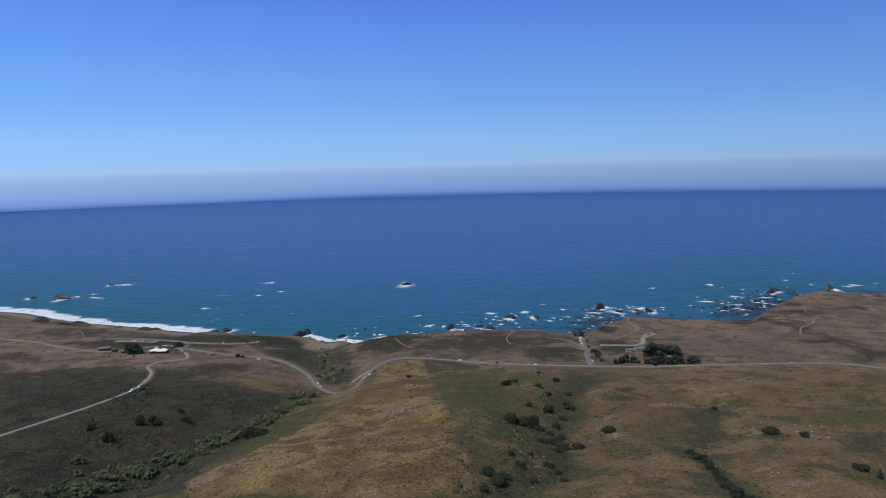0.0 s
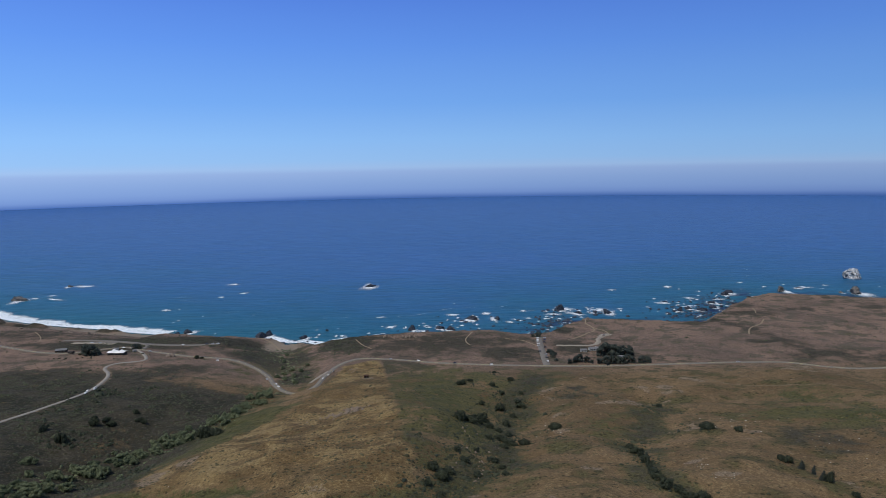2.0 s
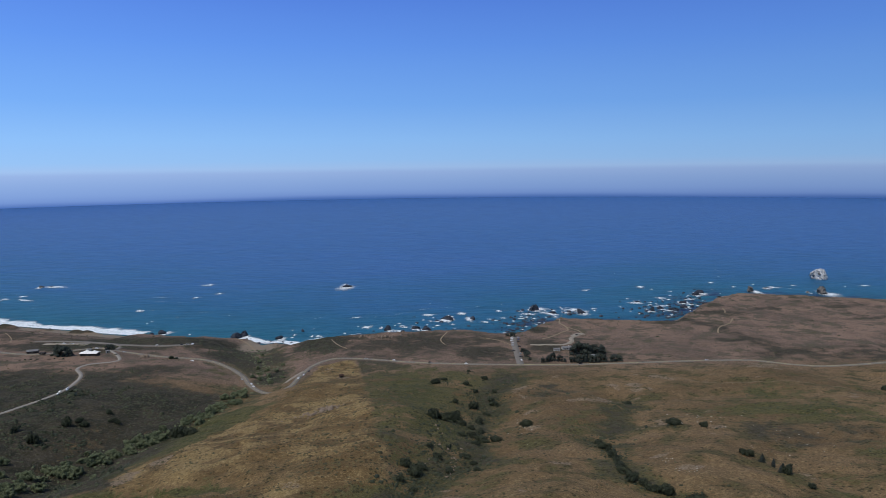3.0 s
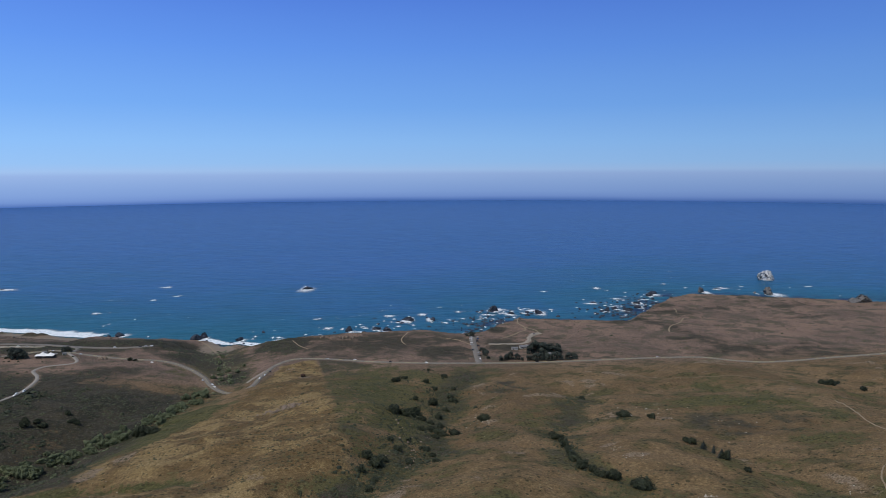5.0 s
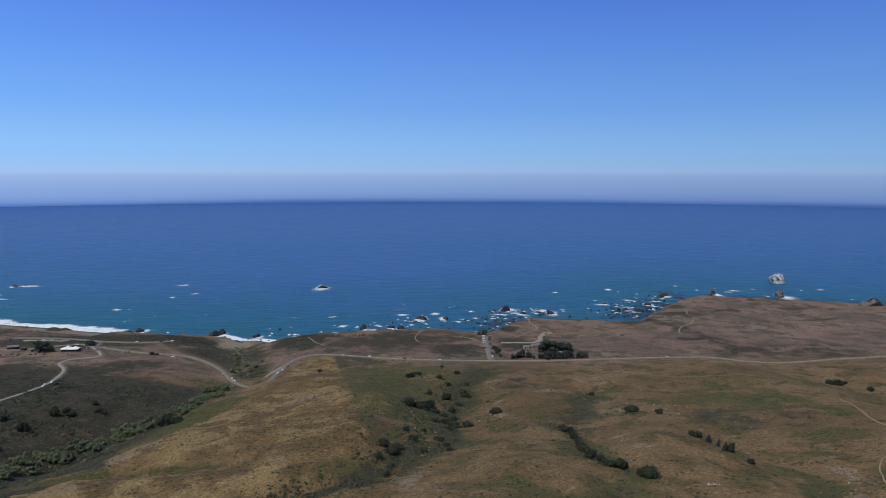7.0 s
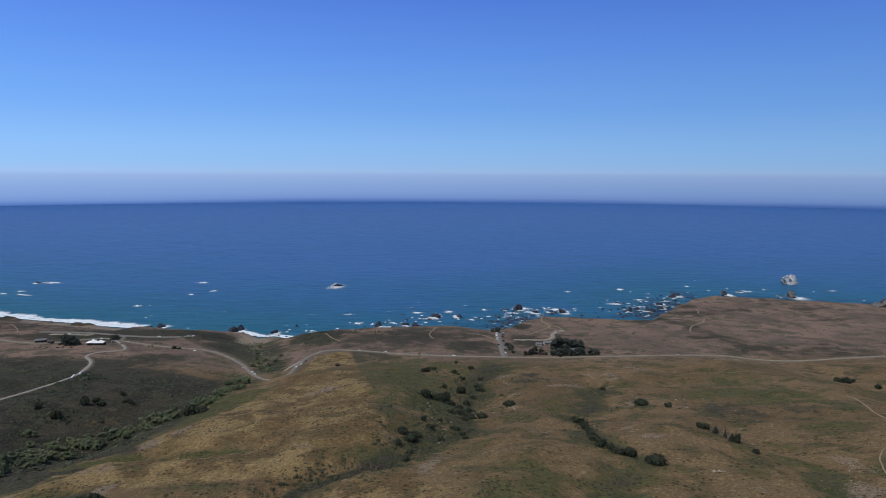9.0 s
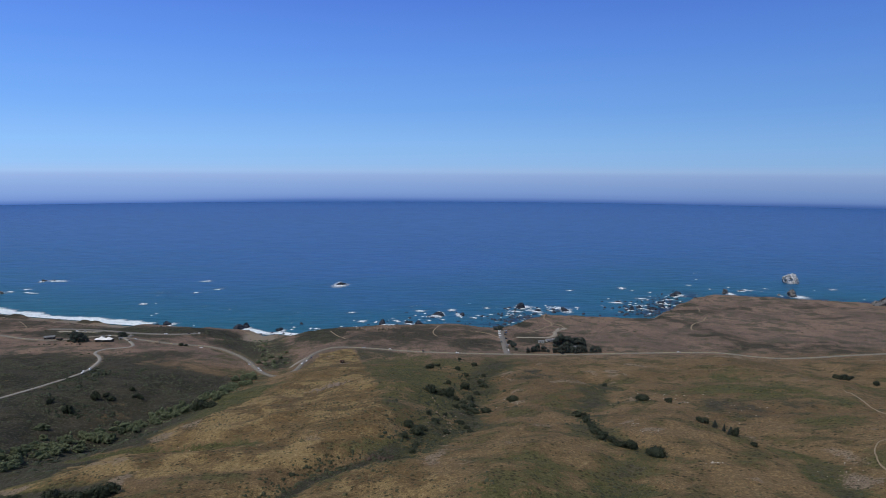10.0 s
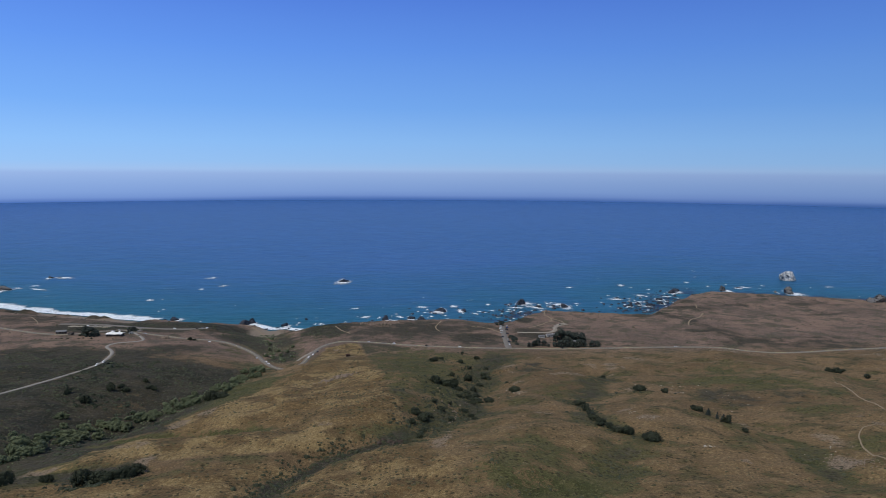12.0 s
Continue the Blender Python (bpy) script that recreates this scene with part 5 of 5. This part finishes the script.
# ---- vehicles ----
def car(paint, name, label, long=4.6, tall=1.5, cabin=(-0.55, 0.3)):
    """A parked car at the origin, nose to +x."""
    ob = thing(name, pose(0, 0, 0), label, "car", "cars on the roads")
    w = 0.9
    body = part("body", box_bm(-long / 2, -w, 0.32, long / 2, w, 0.92 if tall < 1.8 else 1.15, 0.16), paint, ob)
    bm = box_bm(cabin[0] * long / 1.2, -w * 0.9, 0.9, cabin[1] * long / 1.2, w * 0.9, tall, 0.1)
    for v in bm.verts:
        if v.co.z > tall - 0.2:
            v.co.x = (v.co.x + 0.12 * long / 4) * 0.8 - 0.12 * long / 4
            v.co.y *= 0.84
    part("cabin", bm, paint, body)
    for side in (-1, 1):
        part("side_window", box_bm(cabin[0] * long / 1.2 * 0.86, side * w * 0.86 - 0.05, 1.0, cabin[1] * long / 1.2 * 0.7, side * w * 0.86 + 0.05, tall - 0.18, 0.02), GLASS, ob)
        part("headlight", box_bm(long / 2 - 0.12, side * 0.62 - 0.16, 0.62, long / 2 + 0.02, side * 0.62 + 0.16, 0.78, 0.03), WHITE_ROOF, ob)
        for x in (-0.3 * long, 0.3 * long):
            bm = bmesh.new()
            bmesh.ops.create_cone(bm, cap_ends=True, segments=14, radius1=0.34, radius2=0.34, depth=0.22, matrix=Matrix.Translation((x, side * (w - 0.08), 0.34)) @ Matrix.Rotation(math.pi / 2, 4, "X"))
            wheel = part("wheel", bm, TYRE, ob)
            bm = bmesh.new()
            bmesh.ops.create_cone(bm, cap_ends=True, segments=10, radius1=0.2, radius2=0.18, depth=0.06, matrix=Matrix.Translation((x, side * (w + 0.035), 0.34)) @ Matrix.Rotation(math.pi / 2, 4, "X"))
            part("rim", bm, CAR_GREY, wheel)
    return ob


FLEET = {
    "white": car(CAR_WHITE, "car", "white car parked at the roadside"),
    "dark": car(CAR_DARK, "car", "black car on the grey asphalt"),
    "silver": car(CAR_GREY, "car", "silver car on the grey asphalt"),
    "blue": car(CAR_BLUE, "car", "dark blue car on the grey asphalt"),
    "van": car(CAR_WHITE, "van", "tall white van on the grey asphalt", 6.2, 2.5, (-0.58, 0.48)),
}
parked = set()


def park(kind, x, y, turn):
    ob = FLEET[kind]
    if kind in parked:
        ob = copy_thing(ob, Matrix())
    parked.add(kind)
    ob.matrix_basis = pose(x, y, at(x, y) + 0.42, 0, 0, turn)


CARS = [("white", -364.5, 770, 95), ("white", -367, 780, 95), ("van", -362.6, 789, 95), ("white", -166, 862, 125), ("silver", -184, 890, 122), ("white", -160, 846, 130), ("dark", -96, 900, 75), ("white", -106, 868, 80),
        ("white", -101, 884, 80), ("dark", 70, 912, -14), ("silver", -20, 945, -8), ("white", 20, 931, -18), ("silver", 460, 889, 2), ("white", 120, 899, -14), ("dark", 276, 880, 0),
        ("white", -270, 968, -25), ("silver", -382, 1012, -28), ("white", -430, 1034, -10)]
LOT = [("white", 211, 1052, 165), ("silver", 222, 1050, 15), ("white", 209, 1042, 165), ("blue", 220, 1038, 15), ("white", 207, 1030, 165), ("dark", 216, 1022, 12), ("white", 205, 1012, 165), ("silver", 203, 1000, 165),
       ("dark", 212, 992, 12), ("dark", 199, 968, 165), ("silver", 206, 952, 10), ("dark", 203, 932, 10), ("white", 200, 912, 95), ("dark", 323, 1069, 20), ("white", -298, 1071, 10), ("silver", -306, 1069, 10),
       ("dark", -314, 1066, 12), ("white", -500, 1083, 0), ("silver", -486, 1080, 0), ("white", -350, 1061, 5)]
for row in CARS + LOT:
    park(*row)
